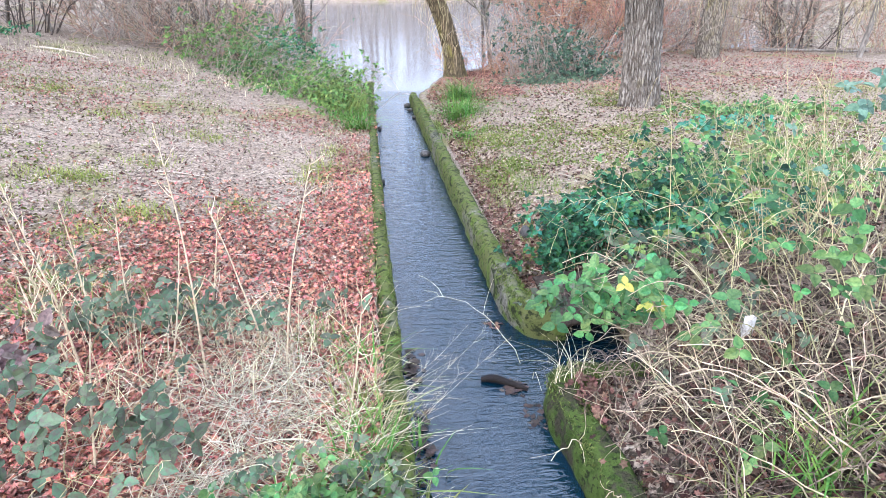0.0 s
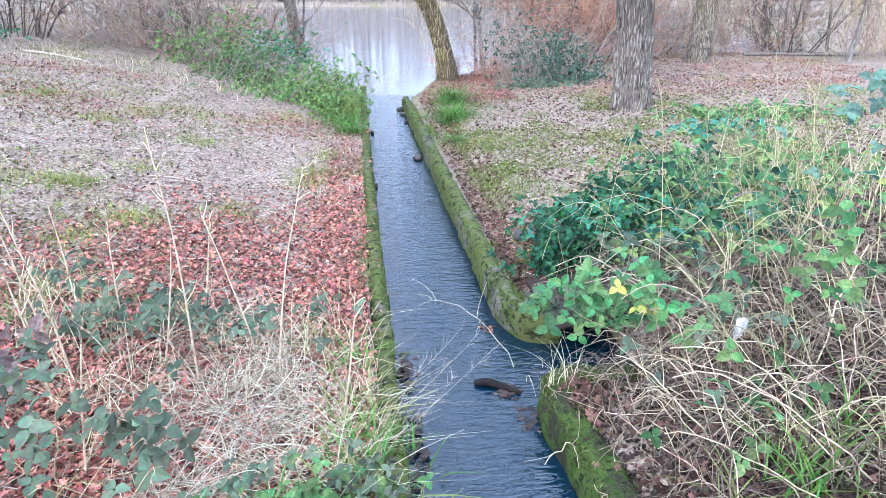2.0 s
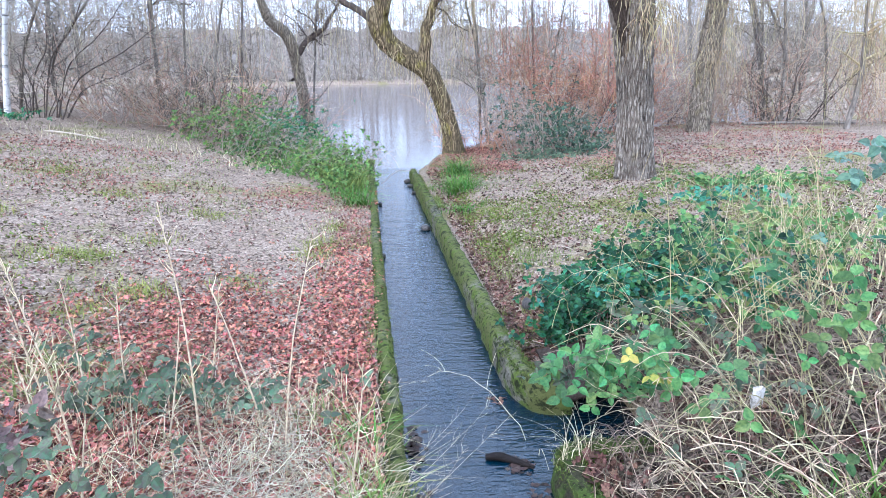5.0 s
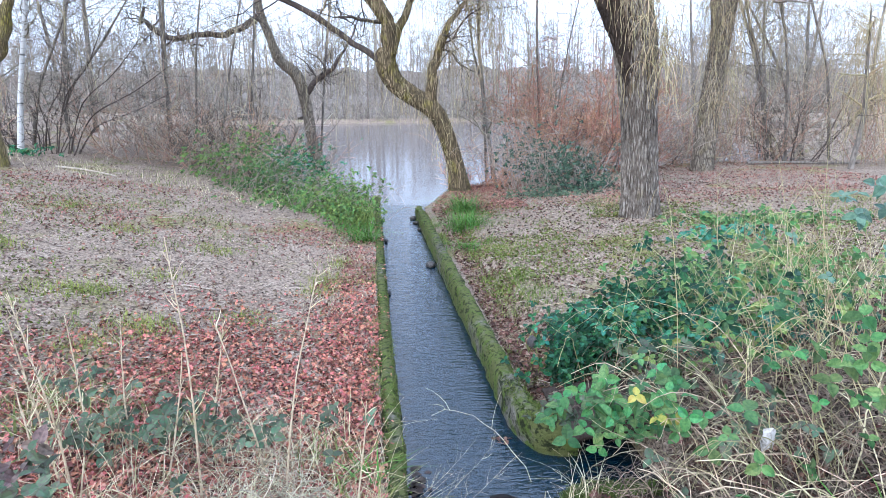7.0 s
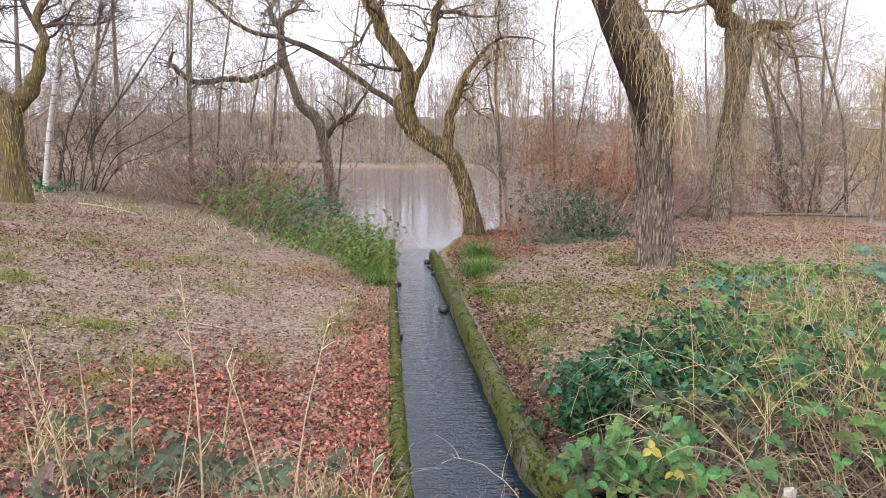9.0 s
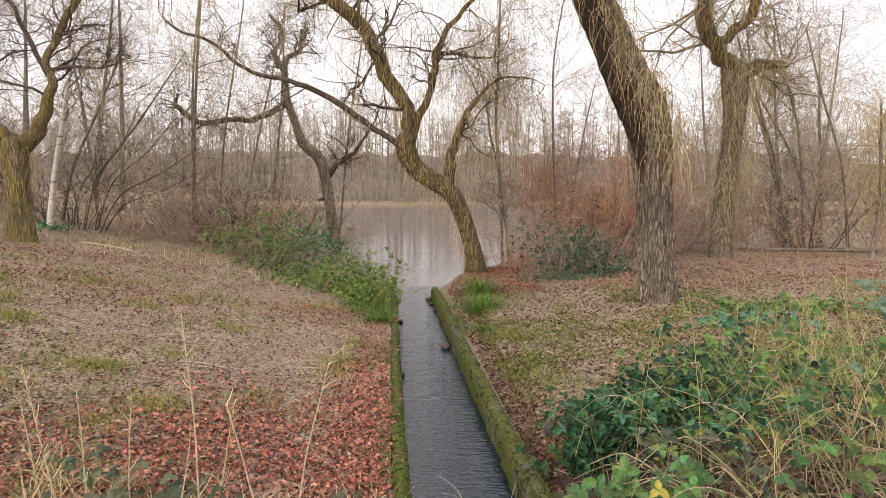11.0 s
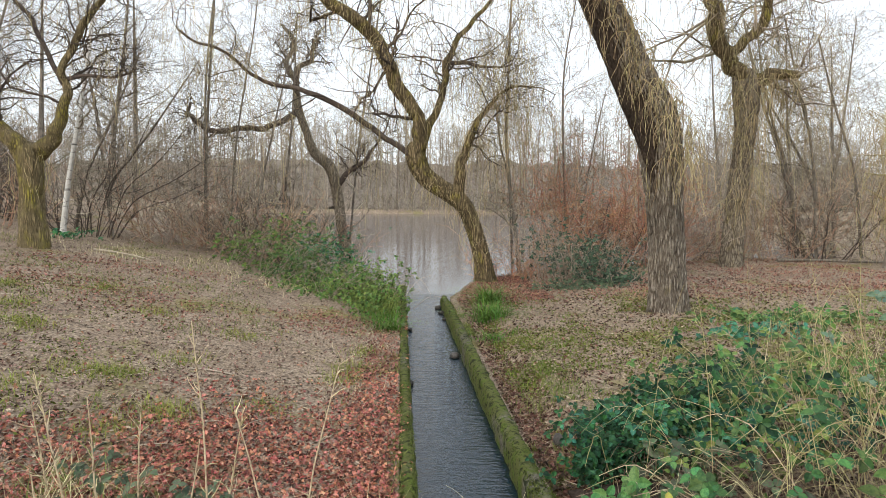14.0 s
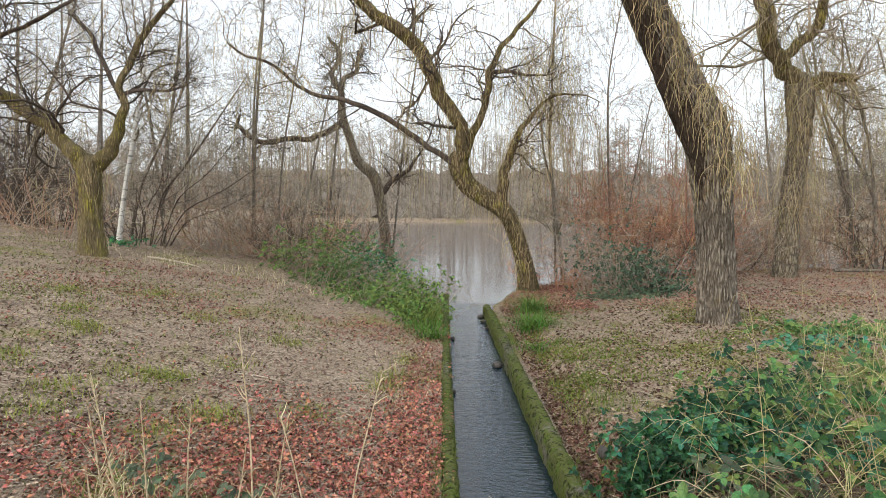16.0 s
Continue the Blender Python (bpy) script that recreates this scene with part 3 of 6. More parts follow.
def ground_z(x, y):
    """The land with the stream, its mouth and the inlet cut into it."""
    x, y = np.asarray(x, float), np.asarray(y, float)
    z = land(x, y)
    edge = 1.10 + 0.30 * np.maximum(0, y - 14.6)
    left_edge = 0.04 - 0.1 * np.maximum(0, y - 17.2)
    cut = (x > left_edge) & (x < edge) & (y < 19)
    z = np.where(cut, -0.35, z)
    far_edge = 4.27 + 0.35 * smooth(1.32, 1.05, x)
    near_edge = 3.52 - 0.25 * smooth(1.25, 1.05, x)
    hollow = smooth(1.4, 1.46, x) * smooth(2.0, 1.92, x) * smooth(3.6, 3.66, y) * smooth(4.7, 4.62, y)
    inlet = smooth(1.95, 1.8, x) * smooth(0.95, 1.05, x) * smooth(near_edge - 0.03, near_edge + 0.03, y) * smooth(far_edge + 0.03, far_edge - 0.03, y)
    inlet = np.maximum(inlet, hollow)
    return z * (1 - inlet) - 0.2 * inlet


xs = np.unique(np.round(np.concatenate([
    -np.geomspace(13, 900, 26), np.arange(-13, -4, 0.3), np.arange(-4, -0.12, 0.1), [-0.08, -0.02, 0.05, 0.1, 0.5, 1.02, 1.07, 1.14, 1.2],
    np.arange(1.3, 5, 0.1), np.arange(5, 16, 0.3), np.geomspace(16, 900, 26)]), 3))
ys = np.unique(np.round(np.concatenate([
    -np.geomspace(4, 900, 14), np.arange(-4, 1.5, 0.5), np.arange(1.5, 9, 0.1), np.arange(9, 24, 0.2), np.geomspace(24, 100, 24),
    np.arange(101, 112, 1.5), np.geomspace(113, 1400, 22)]), 3))
GX, GY = np.meshgrid(xs, ys)
GZ = ground_z(GX, GY)
gi = np.arange(GX.size).reshape(GX.shape)
GF = np.stack([gi[:-1, :-1], gi[:-1, 1:], gi[1:, 1:], gi[1:, :-1]], -1).reshape(-1, 4)
lone("ground", (np.stack([GX, GY, GZ], -1), GF), SOIL, "brown winter soil with moss and leaf litter on both banks", "ground", "structure")


def sheet(x0, x1, y0, y1, z, n=1):
    X, Y = np.meshgrid(np.linspace(x0, x1, n + 1), np.linspace(y0, y1, n + 1))
    i = np.arange(X.size).reshape(X.shape)
    return np.stack([X, Y, np.full(X.shape, z)], -1), np.stack([i[:-1, :-1], i[:-1, 1:], i[1:, 1:], i[1:, :-1]], -1).reshape(-1, 4)


lone("stream_water", sheet(-0.2, 4.0, -3, 17.0, 0.0, 4), STREAM, "shallow dark rippled water running in the straight channel", "water", "structure")
lone("lake_water", sheet(-80, 80, 17.0, 112, 0.0, 8), LAKE, "still grey lake reflecting the winter trees", "water", "structure")


def kerb(name, path, out, top, width, label, seed, mat=KERB):
    """A rounded mossy channel wall along a line of (x, y); out: the side away from the water."""
    C = curve([(x, y, 0, 0) for x, y in path], max(120, int(24 * len(path))))[:, :2]
    d = unit(np.gradient(C, axis=0))
    nrm = np.stack([d[:, 1], -d[:, 0]], 1) * out
    prof = np.array([(0.02, -0.42), (0.0, -0.05), (0.0, 0.10), (0.004, 0.55), (0.05, 0.86), (0.14, 0.98), (0.3, 1.03), (0.55, 1.04), (0.8, 1.0), (0.93, 0.9), (1.0, 0.72), (1.04, -0.2)])
    s = np.concatenate([[0], np.cumsum(np.linalg.norm(np.diff(C, axis=0), axis=1))])
    n, k = len(C), len(prof)
    U = prof[None, :, 0] * width + 0.03 * vnoise(s[:, None] + 0 * prof[None, :, 0], prof[None, :, 1] * 2 + 0 * s[:, None], 0.22, seed)
    Z = np.where(prof[None, :, 1] > 0, prof[None, :, 1] * top, prof[None, :, 1]) + 0.016 * vnoise(s[:, None] + 3, prof[None, :, 0] * 2 + 0 * s[:, None], 0.5, seed + 4)
    P = np.stack([C[:, None, 0] + nrm[:, None, 0] * U, C[:, None, 1] + nrm[:, None, 1] * U, Z], -1)
    i = np.arange(n * k).reshape(n, k)
    F = np.stack([i[:-1, :-1], i[:-1, 1:], i[1:, 1:], i[1:, :-1]], -1).reshape(-1, 4)
    if out > 0:
        F = F[:, ::-1]
    ends = [i[0][None, :], i[-1][None, ::-1]]
    ob = lone(name, (P, [F] + ends), mat, label, "kerb", "structure")
    # tufts of moss on the top
    q = rng.integers(0, n - 1, (900 if mat is WET_KERB else 420) * int(s[-1] + 1))
    u = rng.uniform(0.02, 0.98, len(q)) * width
    keep = vnoise(s[q], u * 3, 0.5, seed + 8) > -0.15
    q, u = q[keep], u[keep]
    base = np.stack([C[q, 0] + nrm[q, 0] * u, C[q, 1] + nrm[q, 1] * u, top * 0.98 * np.ones(len(q)) - 0.03 * (np.abs(u / width - 0.5) > 0.42)], 1)
    base += rng.normal(0, 0.012, base.shape) * [1, 1, 0.3]
    part("moss", blades(base, (0.008, 0.028), (0.005, 0.013), 0.9, 3), MOSS, ob, "short green moss cushions", kind="stuff")
    return ob


# the bank overhangs the mouth of the inlet; slab added to darken the hollow
OX, OY = np.meshgrid(np.linspace(0, 1, 15), np.linspace(0, 1, 15))
edge_in = 0.05 * vnoise(OX * 3, OY * 0, 0.5, 141)
WX, WY = 1.36 + 0.85 * OX + 0.03 * vnoise(OX, OY, 0.2, 142), 4.02 + 0.85 * OY + edge_in * (1 - OY)
rim = np.minimum(np.minimum(OX, 1 - OX), np.minimum(OY, 1 - OY))
WT = 0.25 + 0.07 * smooth(0, 0.2, rim) + 0.1 * OX * smooth(0, 0.2, OX) + 0.02 * vnoise(WX, WY, 0.15, 143)
WB = WT - 0.03 - 0.09 * smooth(0, 0.25, rim)
oi = np.arange(225).reshape(15, 15)
of = np.stack([oi[:-1, :-1], oi[:-1, 1:], oi[1:, 1:], oi[1:, :-1]], -1).reshape(-1, 4)
ring = np.concatenate([oi[0, :], oi[1:, -1], oi[-1, -2::-1], oi[-2:0:-1, 0]])
rf = np.stack([ring, ring + 225, np.roll(ring, -1) + 225, np.roll(ring, -1)], -1)
lone("bank_overhang", (np.concatenate([np.stack([WX, WY, WT], -1).reshape(-1, 3), np.stack([WX, WY, WB], -1).reshape(-1, 3)]), np.concatenate([of, of[:, ::-1] + 225, rf])), SHADE_HUMUS,
     "soil of the bank overhanging the mouth of the inlet, coloured dark for shade", "bank", "structure")
path_left = [(0.12, 17.4), (0.11, 13.0), (0.11, 9.0), (0.125, 6.5), (0.14, 5.0), (0.15, 3.5), (0.15, 1.0), (0.15, -2.0)]
path_right = [(0.92, 14.9), (0.95, 13.0), (0.98, 10.5), (1.0, 8.0), (1.02, 6.2), (1.03, 5.3), (1.035, 4.85), (1.055, 4.58), (1.11, 4.38), (1.2, 4.27), (1.33, 4.22), (1.46, 4.2)]
path_near = [(2.2, 3.46), (1.6, 3.5), (1.28, 3.53), (1.1, 3.42), (1.05, 3.2), (1.075, 2.8), (1.11, 2.4), (1.15, 1.2), (1.15, -2.0)]
kerb("kerb_1", path_left, 1, 0.22, 0.145, "low moss-grown concrete kerb edging the stream", 21)
kerb("kerb_2", path_right, -1, 0.28, 0.18, "rounded moss-covered concrete kerb curving into an inlet", 31)
kerb("kerb_3", path_near, -1, 0.24, 0.21, "thick mossy kerb below the bramble bank", 41, WET_KERB)


# ---- trees ----
def tree(name, at, label, trunk, limbs=(), bark=WILLOW_BARK, twig=TWIG, levels=(), strands=None, clumps=(), furrows=11, ridge=0.07, flare=0.25,
         rings=70, sides=40, girth=1.0, category="tree", group="", seed=1, limb_bark=None, hang_mat=WILLOW_TWIG):
    """A bare tree: trunk and limbs with bark, branches by levels, and hanging twigs."""
    g = np.random.default_rng(seed)
    trunk = [(*p[:3], p[3] * girth) for p in trunk]
    limbs = [[(*p[:3], p[3] * girth) for p in limb] for limb in limbs]
    t = thing(name, at, label, category, group)
    stem_part = part("trunk", bough(trunk, rings, sides, ridge, furrows, flare, seed), bark, t)
    crown = stem_part
    lines = []
    for n, limb in enumerate(limbs):
        part("limb", bough(limb, 56, 16, ridge * 0.8, 7, 0, seed + n + 1, 0.1, 0.8), (DARK_TWIG if twig is DARK_TWIG else GREY_BARK) if limb[0][3] < 0.13 else limb_bark or bark, t)
        lines.append(curve(limb, 14))
    if not limbs:
        lines.append(curve(trunk, 14))
    C = np.stack(lines)
    P, R = C[..., :3], np.maximum(C[..., 3], 0.01)
    made, tips = [], P
    for lv in levels:
        P, R = offshoots(P, R, g=g, **lv)
        made.append(tubes(P, R, 4 if len(made) == 0 else 3))
        tips = P
    if made:
        crown = part("crown", join(*made), twig, t, "bare winter twigs")
    if strands:
        count, length, r = strands
        S = tips.reshape(-1, 3)[g.integers(0, tips.shape[0] * tips.shape[1], count)]
        H, HR = hanging(S, length, g, 6, r)
        part("hanging_spray", tubes(H, HR, 3), hang_mat, crown, "long drooping ochre willow twigs", kind="stuff")
    if clumps:
        pieces = []
        for line, n, lo, hi, length, r, off in clumps:
            Cc = curve(line, 30)
            i = g.integers(int(lo * 29), max(int(hi * 29), int(lo * 29) + 1), n)
            a = g.uniform(-2.1, 0.2, n) if off[0] > 0.1 else g.uniform(0, 2 * math.pi, n)
            S = Cc[i, :3] + np.stack([np.cos(a) * 0.95, np.sin(a) * 0.95, np.zeros(n)], 1) * Cc[i, 3:4] + np.array(off) * g.uniform(0, 1, (n, 1))
            H, HR = hanging(S, length, g, 8, r, 0.2)
            pieces.append(tubes(H, HR, 3))
        part("shoot_tangle", join(*pieces), hang_mat, stem_part, "tangled yellowish shoots on the trunk", kind="stuff")
    return t


big_trunk = [(5.13, 11.7, 0.25, 0.46), (5.11, 11.7, 0.55, 0.42), (5.08, 11.7, 0.96, 0.395), (5.02, 11.7, 1.72, 0.38), (4.96, 11.7, 2.69, 0.40), (4.88, 11.7, 3.4, 0.47),
             (4.74, 11.7, 4.05, 0.52), (4.3, 11.7, 4.88, 0.44), (3.95, 11.7, 5.59, 0.41), (3.6, 11.7, 6.3, 0.39), (3.12, 11.5, 7.0, 0.33), (2.6, 11.3, 7.87, 0.26)]
big_limbs = [[(3.0, 11.4, 7.5, 0.25), (2.2, 11.0, 8.5, 0.17), (1.0, 10.6, 9.4, 0.11), (-0.4, 10.4, 9.8, 0.05)],
             [(3.7, 11.7, 6.5, 0.25), (3.9, 12.2, 7.8, 0.17), (4.6, 12.9, 9.2, 0.1), (5.4, 13.4, 10.2, 0.05)],
             [(3.2, 11.5, 7.2, 0.2), (3.0, 12.4, 8.6, 0.14), (2.2, 13.4, 9.8, 0.09), (1.4, 14.2, 10.4, 0.04)],
             # the next two limbs are added above the view to darken the water's reflection
             [(2.6, 11.3, 7.87, 0.2), (1.8, 10.2, 9.6, 0.15), (0.9, 8.8, 11.0, 0.1), (0.2, 7.4, 11.8, 0.05)],
             [(3.0, 11.4, 7.5, 0.18), (2.6, 10.0, 9.5, 0.13), (2.2, 8.4, 11.2, 0.08), (1.6, 7.0, 12.4, 0.04)]]
old_willow = tree("willow", (5.13, 11.7, 0.35), "large leaning old willow with deeply furrowed bark and hanging shoots", big_trunk, big_limbs, WILLOW_BARK, TWIG,
     [dict(count=14, length=(1.5, 3.6), k=9, spread=0.8, up=-0.03, wander=0.25, thin=0.2, least=0.009), dict(count=10, length=(0.8, 1.9), k=4, spread=0.9, up=-0.04, least=0.0045)],
     (2000, (1.2, 3.6), 0.0036), [(big_trunk, 70, 0.42, 0.95, (0.4, 1.4), 0.0055, (0.1, -0.15, 0)), (big_trunk, 170, 0.48, 0.66, (0.3, 1.2), 0.006, (0.12, -0.3, 0)), (big_trunk, 150, 0.6, 0.88, (0.4, 1.2), 0.006, (0.12, -0.26, 0)),
                                (big_trunk, 60, 0.0, 0.06, (0.1, 0.25), 0.005, (0.1, -0.05, 0.1))],
     furrows=26, ridge=0.11, flare=0.45, rings=170, sides=140, girth=0.8, seed=3, group="old willows", limb_bark=MOSSY_BARK)

# a darker strip along the trunk's leaning side
part("bare_wood", bough([(x - (0.17 + 0.055 * min(k, 3)) * r, y - 0.05 * min(k, 3) * r, z, (0.4 + 0.07 * min(k, 3)) * r) for k, (x, y, z, r) in enumerate(big_trunk[3:])], 90, 60, 0.1, 17, 0, 4), DARK_STRIP, old_willow, "darker strip along the leaning side")

w2_trunk = [(9.72, 18.0, 0.3, 0.5), (9.72, 18.0, 0.75, 0.45), (9.73, 18.0, 1.23, 0.40), (9.78, 18.0, 2.24, 0.37), (9.87, 18.0, 3.39, 0.37), (9.97, 18.0, 4.7, 0.42), (9.97, 18.0, 5.67, 0.5), (9.84, 18.0, 6.31, 0.38)]
w2_limbs = [[(9.84, 18.0, 6.1, 0.36), (9.48, 18.0, 6.79, 0.3), (9.09, 18.0, 7.34, 0.28), (8.71, 17.9, 8.19, 0.25), (8.35, 17.8, 9.12, 0.2), (7.73, 17.6, 10.34, 0.1)],
            [(10.0, 18.0, 5.95, 0.3), (10.56, 18.0, 6.21, 0.23), (10.98, 17.9, 6.23, 0.2), (11.38, 17.8, 6.17, 0.15)],
            [(9.5, 18.0, 6.85, 0.22), (9.97, 17.9, 7.24, 0.2), (10.29, 17.9, 7.63, 0.2), (10.4, 17.8, 8.23, 0.17), (10.51, 17.7, 9.17, 0.13), (10.88, 17.6, 10.43, 0.07)]]
tree("willow", (9.72, 18.0, 0.4), "pollarded willow with a knobbly head, stub limbs and straw-coloured shoots", w2_trunk, w2_limbs, TAN_BARK, TWIG,
     [dict(count=14, length=(1.2, 3.4), k=9, spread=0.9, up=0.02, wander=0.34, thin=0.24, least=0.009), dict(count=12, length=(0.8, 1.9), k=4, spread=0.9, up=-0.03, least=0.005)],
     (900, (1.0, 3.0), 0.0038), [(w2_trunk, 420, 0.5, 1.0, (0.6, 2.2), 0.006, (0.1, -0.25, 0)), (w2_limbs[0], 60, 0.0, 1.0, (0.4, 1.2), 0.006, (0, 0, 0)), (w2_limbs[1], 140, 0.0, 0.8, (0.4, 1.2), 0.006, (0, 0, 0))],
     furrows=18, ridge=0.09, flare=0.15, rings=90, sides=80, girth=0.72, seed=5, group="old willows", limb_bark=MOSSY_BARK)

lean_trunk = [(2.27, 16.8, 0.1, 0.4), (2.24, 16.8, 0.41, 0.34), (2.15, 16.8, 1.06, 0.275), (1.9, 16.8, 1.89, 0.275), (1.57, 16.8, 2.5, 0.30), (0.93, 16.8, 2.93, 0.30), (0.55, 16.8, 3.25, 0.30), (0.37, 16.8, 3.73, 0.31), (0.44, 16.8, 4.0, 0.26)]
lean_limbs = [[(0.42, 16.8, 3.8, 0.25), (0.52, 16.8, 4.27, 0.215), (0.26, 16.8, 4.93, 0.21), (-0.21, 16.8, 5.79, 0.21), (-0.64, 16.8, 6.64, 0.218), (-1.14, 16.8, 7.2, 0.22), (-1.78, 16.8, 7.61, 0.205), (-2.58, 16.5, 8.05, 0.17), (-3.47, 16.2, 8.6, 0.1)],
              [(0.3, 16.8, 3.67, 0.120), (-0.22, 16.7, 4.04, 0.100), (-0.94, 16.6, 4.53, 0.090), (-1.64, 16.5, 4.98, 0.080), (-2.27, 16.4, 5.24, 0.074), (-3.01, 16.3, 5.38, 0.064), (-3.81, 16.2, 5.7, 0.058), (-4.19, 16.1, 6.04, 0.052), (-4.58, 16.0, 6.25, 0.046), (-5.05, 15.9, 6.33, 0.040), (-5.34, 15.8, 6.56, 0.032)],
              [(0.5, 16.8, 4.0, 0.18), (0.9, 17.0, 4.96, 0.125), (1.17, 17.1, 5.64, 0.12), (1.23, 17.2, 6.26, 0.112), (1.45, 17.3, 6.8, 0.083), (1.92, 17.4, 7.43, 0.068), (2.42, 17.5, 7.99, 0.053), (3.02, 17.6, 8.85, 0.035)],
              [(1.46, 16.8, 2.5, 0.19), (1.59, 16.8, 3.47, 0.145), (1.79, 16.8, 4.21, 0.12), (1.98, 16.8, 4.65, 0.092), (2.53, 16.8, 5.32, 0.058), (2.98, 16.8, 5.54, 0.04), (3.6, 16.8, 5.55, 0.022), (4.1, 16.8, 5.35, 0.01)],
              [(1.23, 17.2, 6.21, 0.075), (1.66, 17.1, 6.2, 0.06), (2.1, 17.0, 6.12, 0.045), (2.69, 16.9, 6.07, 0.025), (3.0, 16.9, 6.2, 0.01)]]
tree("willow", (2.27, 16.8, 0.25), "crooked willow leaning over the lake with mossy forked limbs", lean_trunk, lean_limbs, MOSSY_BARK, DARK_TWIG,
     [dict(count=15, length=(0.8, 2.8), k=9, spread=0.9, up=0.03, wander=0.36, thin=0.3, least=0.011), dict(count=11, length=(0.5, 1.5), k=4, spread=0.9, up=-0.01, wander=0.3, least=0.0045)],
     (1500, (0.8, 2.8), 0.004), [(lean_trunk, 150, 0.3, 0.8, (0.3, 0.9), 0.006, (0, -0.1, 0)), (lean_limbs[0], 150, 0.2, 1.0, (0.4, 1.3), 0.006, (0, 0, 0)), (lean_limbs[3], 90, 0.0, 0.7, (0.4, 1.0), 0.006, (0, 0, 0)), (lean_limbs[2], 60, 0.0, 0.6, (0.4, 1.0), 0.006, (0, 0, 0))],
     furrows=11, ridge=0.06, flare=0.25, rings=90, sides=48, girth=0.8, seed=7, group="old willows")

curl_trunk = [(-1.9, 22.0, -0.2, 0.2), (-1.95, 22.0, 0.81, 0.165), (-2.06, 22.0, 1.59, 0.155), (-2.2, 22.0, 2.66, 0.155), (-2.45, 22.0, 3.62, 0.17), (-2.98, 22.0, 4.14, 0.16), (-3.23, 22.0, 4.82, 0.125), (-3.48, 22.0, 5.52, 0.12), (-3.57, 22.0, 6.08, 0.11)]
curl_limbs = [[(-3.57, 22.0, 6.0, 0.11), (-3.5, 21.9, 6.92, 0.085), (-3.02, 21.8, 7.21, 0.075), (-2.92, 21.8, 7.86, 0.05)],
              [(-3.5, 22.0, 5.52, 0.1), (-3.94, 21.9, 5.13, 0.088), (-4.63, 21.8, 4.92, 0.08), (-5.41, 21.7, 4.84, 0.08), (-6.11, 21.6, 4.76, 0.085), (-6.62, 21.6, 4.98, 0.075), (-6.89, 21.5, 5.24, 0.06), (-7.07, 21.5, 5.3, 0.05), (-6.88, 21.5, 5.67, 0.035)],
              [(-2.23, 22.0, 2.95, 0.09), (-1.84, 22.0, 3.55, 0.075), (-1.2, 22.0, 3.95, 0.055), (-0.7, 22.1, 4.7, 0.03), (-0.3, 22.2, 5.6, 0.015)],
              [(-3.5, 22.0, 6.4, 0.08), (-3.9, 22.0, 7.1, 0.07), (-3.6, 22.1, 7.7, 0.06), (-4.0, 22.1, 8.4, 0.04)]]
tree("contorted_tree", (-1.9, 22.0, 0.0), "crooked dark-twigged tree bent over at the lake edge", curl_trunk, curl_limbs, TAN_BARK, DARK_TWIG,
     [dict(count=16, length=(0.5, 1.7), k=7, spread=0.9, up=0.05, wander=0.42, thin=0.35, least=0.011), dict(count=10, length=(0.3, 1.0), k=4, spread=0.9, up=0.04, wander=0.4, least=0.007)],
     None, (), furrows=9, ridge=0.06, flare=0.1, rings=60, sides=24, girth=1.1, seed=9)

left_trunk = [(-8.4, 15.0, 1.1, 0.5), (-8.39, 15.0, 1.71, 0.44), (-8.42, 15.0, 2.11, 0.40), (-8.39, 15.0, 2.78, 0.38), (-8.4, 15.0, 3.31, 0.42), (-8.42, 15.0, 3.7, 0.40)]
left_limbs = [[(-8.45, 15.0, 3.45, 0.36), (-8.89, 15.0, 3.95, 0.28), (-9.4, 15.0, 4.47, 0.26), (-9.92, 15.0, 4.89, 0.248), (-10.44, 14.9, 5.22, 0.245), (-11.09, 14.8, 5.54, 0.22), (-11.85, 14.7, 6.19, 0.16)],
              [(-8.36, 15.0, 3.45, 0.33), (-7.96, 15.0, 3.87, 0.24), (-7.71, 15.0, 4.24, 0.195), (-7.57, 15.0, 4.77, 0.16), (-7.6, 15.0, 5.29, 0.128), (-7.48, 15.0, 5.75, 0.125), (-7.23, 15.0, 6.14, 0.125), (-6.92, 15.0, 6.66, 0.105), (-6.34, 15.0, 7.37, 0.07), (-6.0, 15.0, 8.01, 0.045)],
              [(-11.7, 14.75, 6.1, 0.2), (-11.3, 14.8, 6.9, 0.2), (-10.8, 14.8, 7.35, 0.19), (-10.25, 14.8, 7.45, 0.15), (-9.9, 14.8, 7.9, 0.08)],
              [(-11.3, 14.8, 5.8, 0.09), (-10.4, 14.9, 6.45, 0.075), (-9.4, 14.9, 6.9, 0.06), (-8.4, 14.9, 7.45, 0.045), (-7.6, 14.9, 8.2, 0.02)],
              [(-7.6, 15.0, 5.1, 0.09), (-8.0, 15.0, 5.9, 0.08), (-8.25, 15.0, 6.5, 0.07), (-8.7, 15.0, 7.0, 0.05)],
              [(-7.6, 15.0, 5.2, 0.07), (-7.1, 15.0, 5.3, 0.055), (-6.5, 14.9, 5.25, 0.04), (-6.0, 14.9, 5.4, 0.025)]]
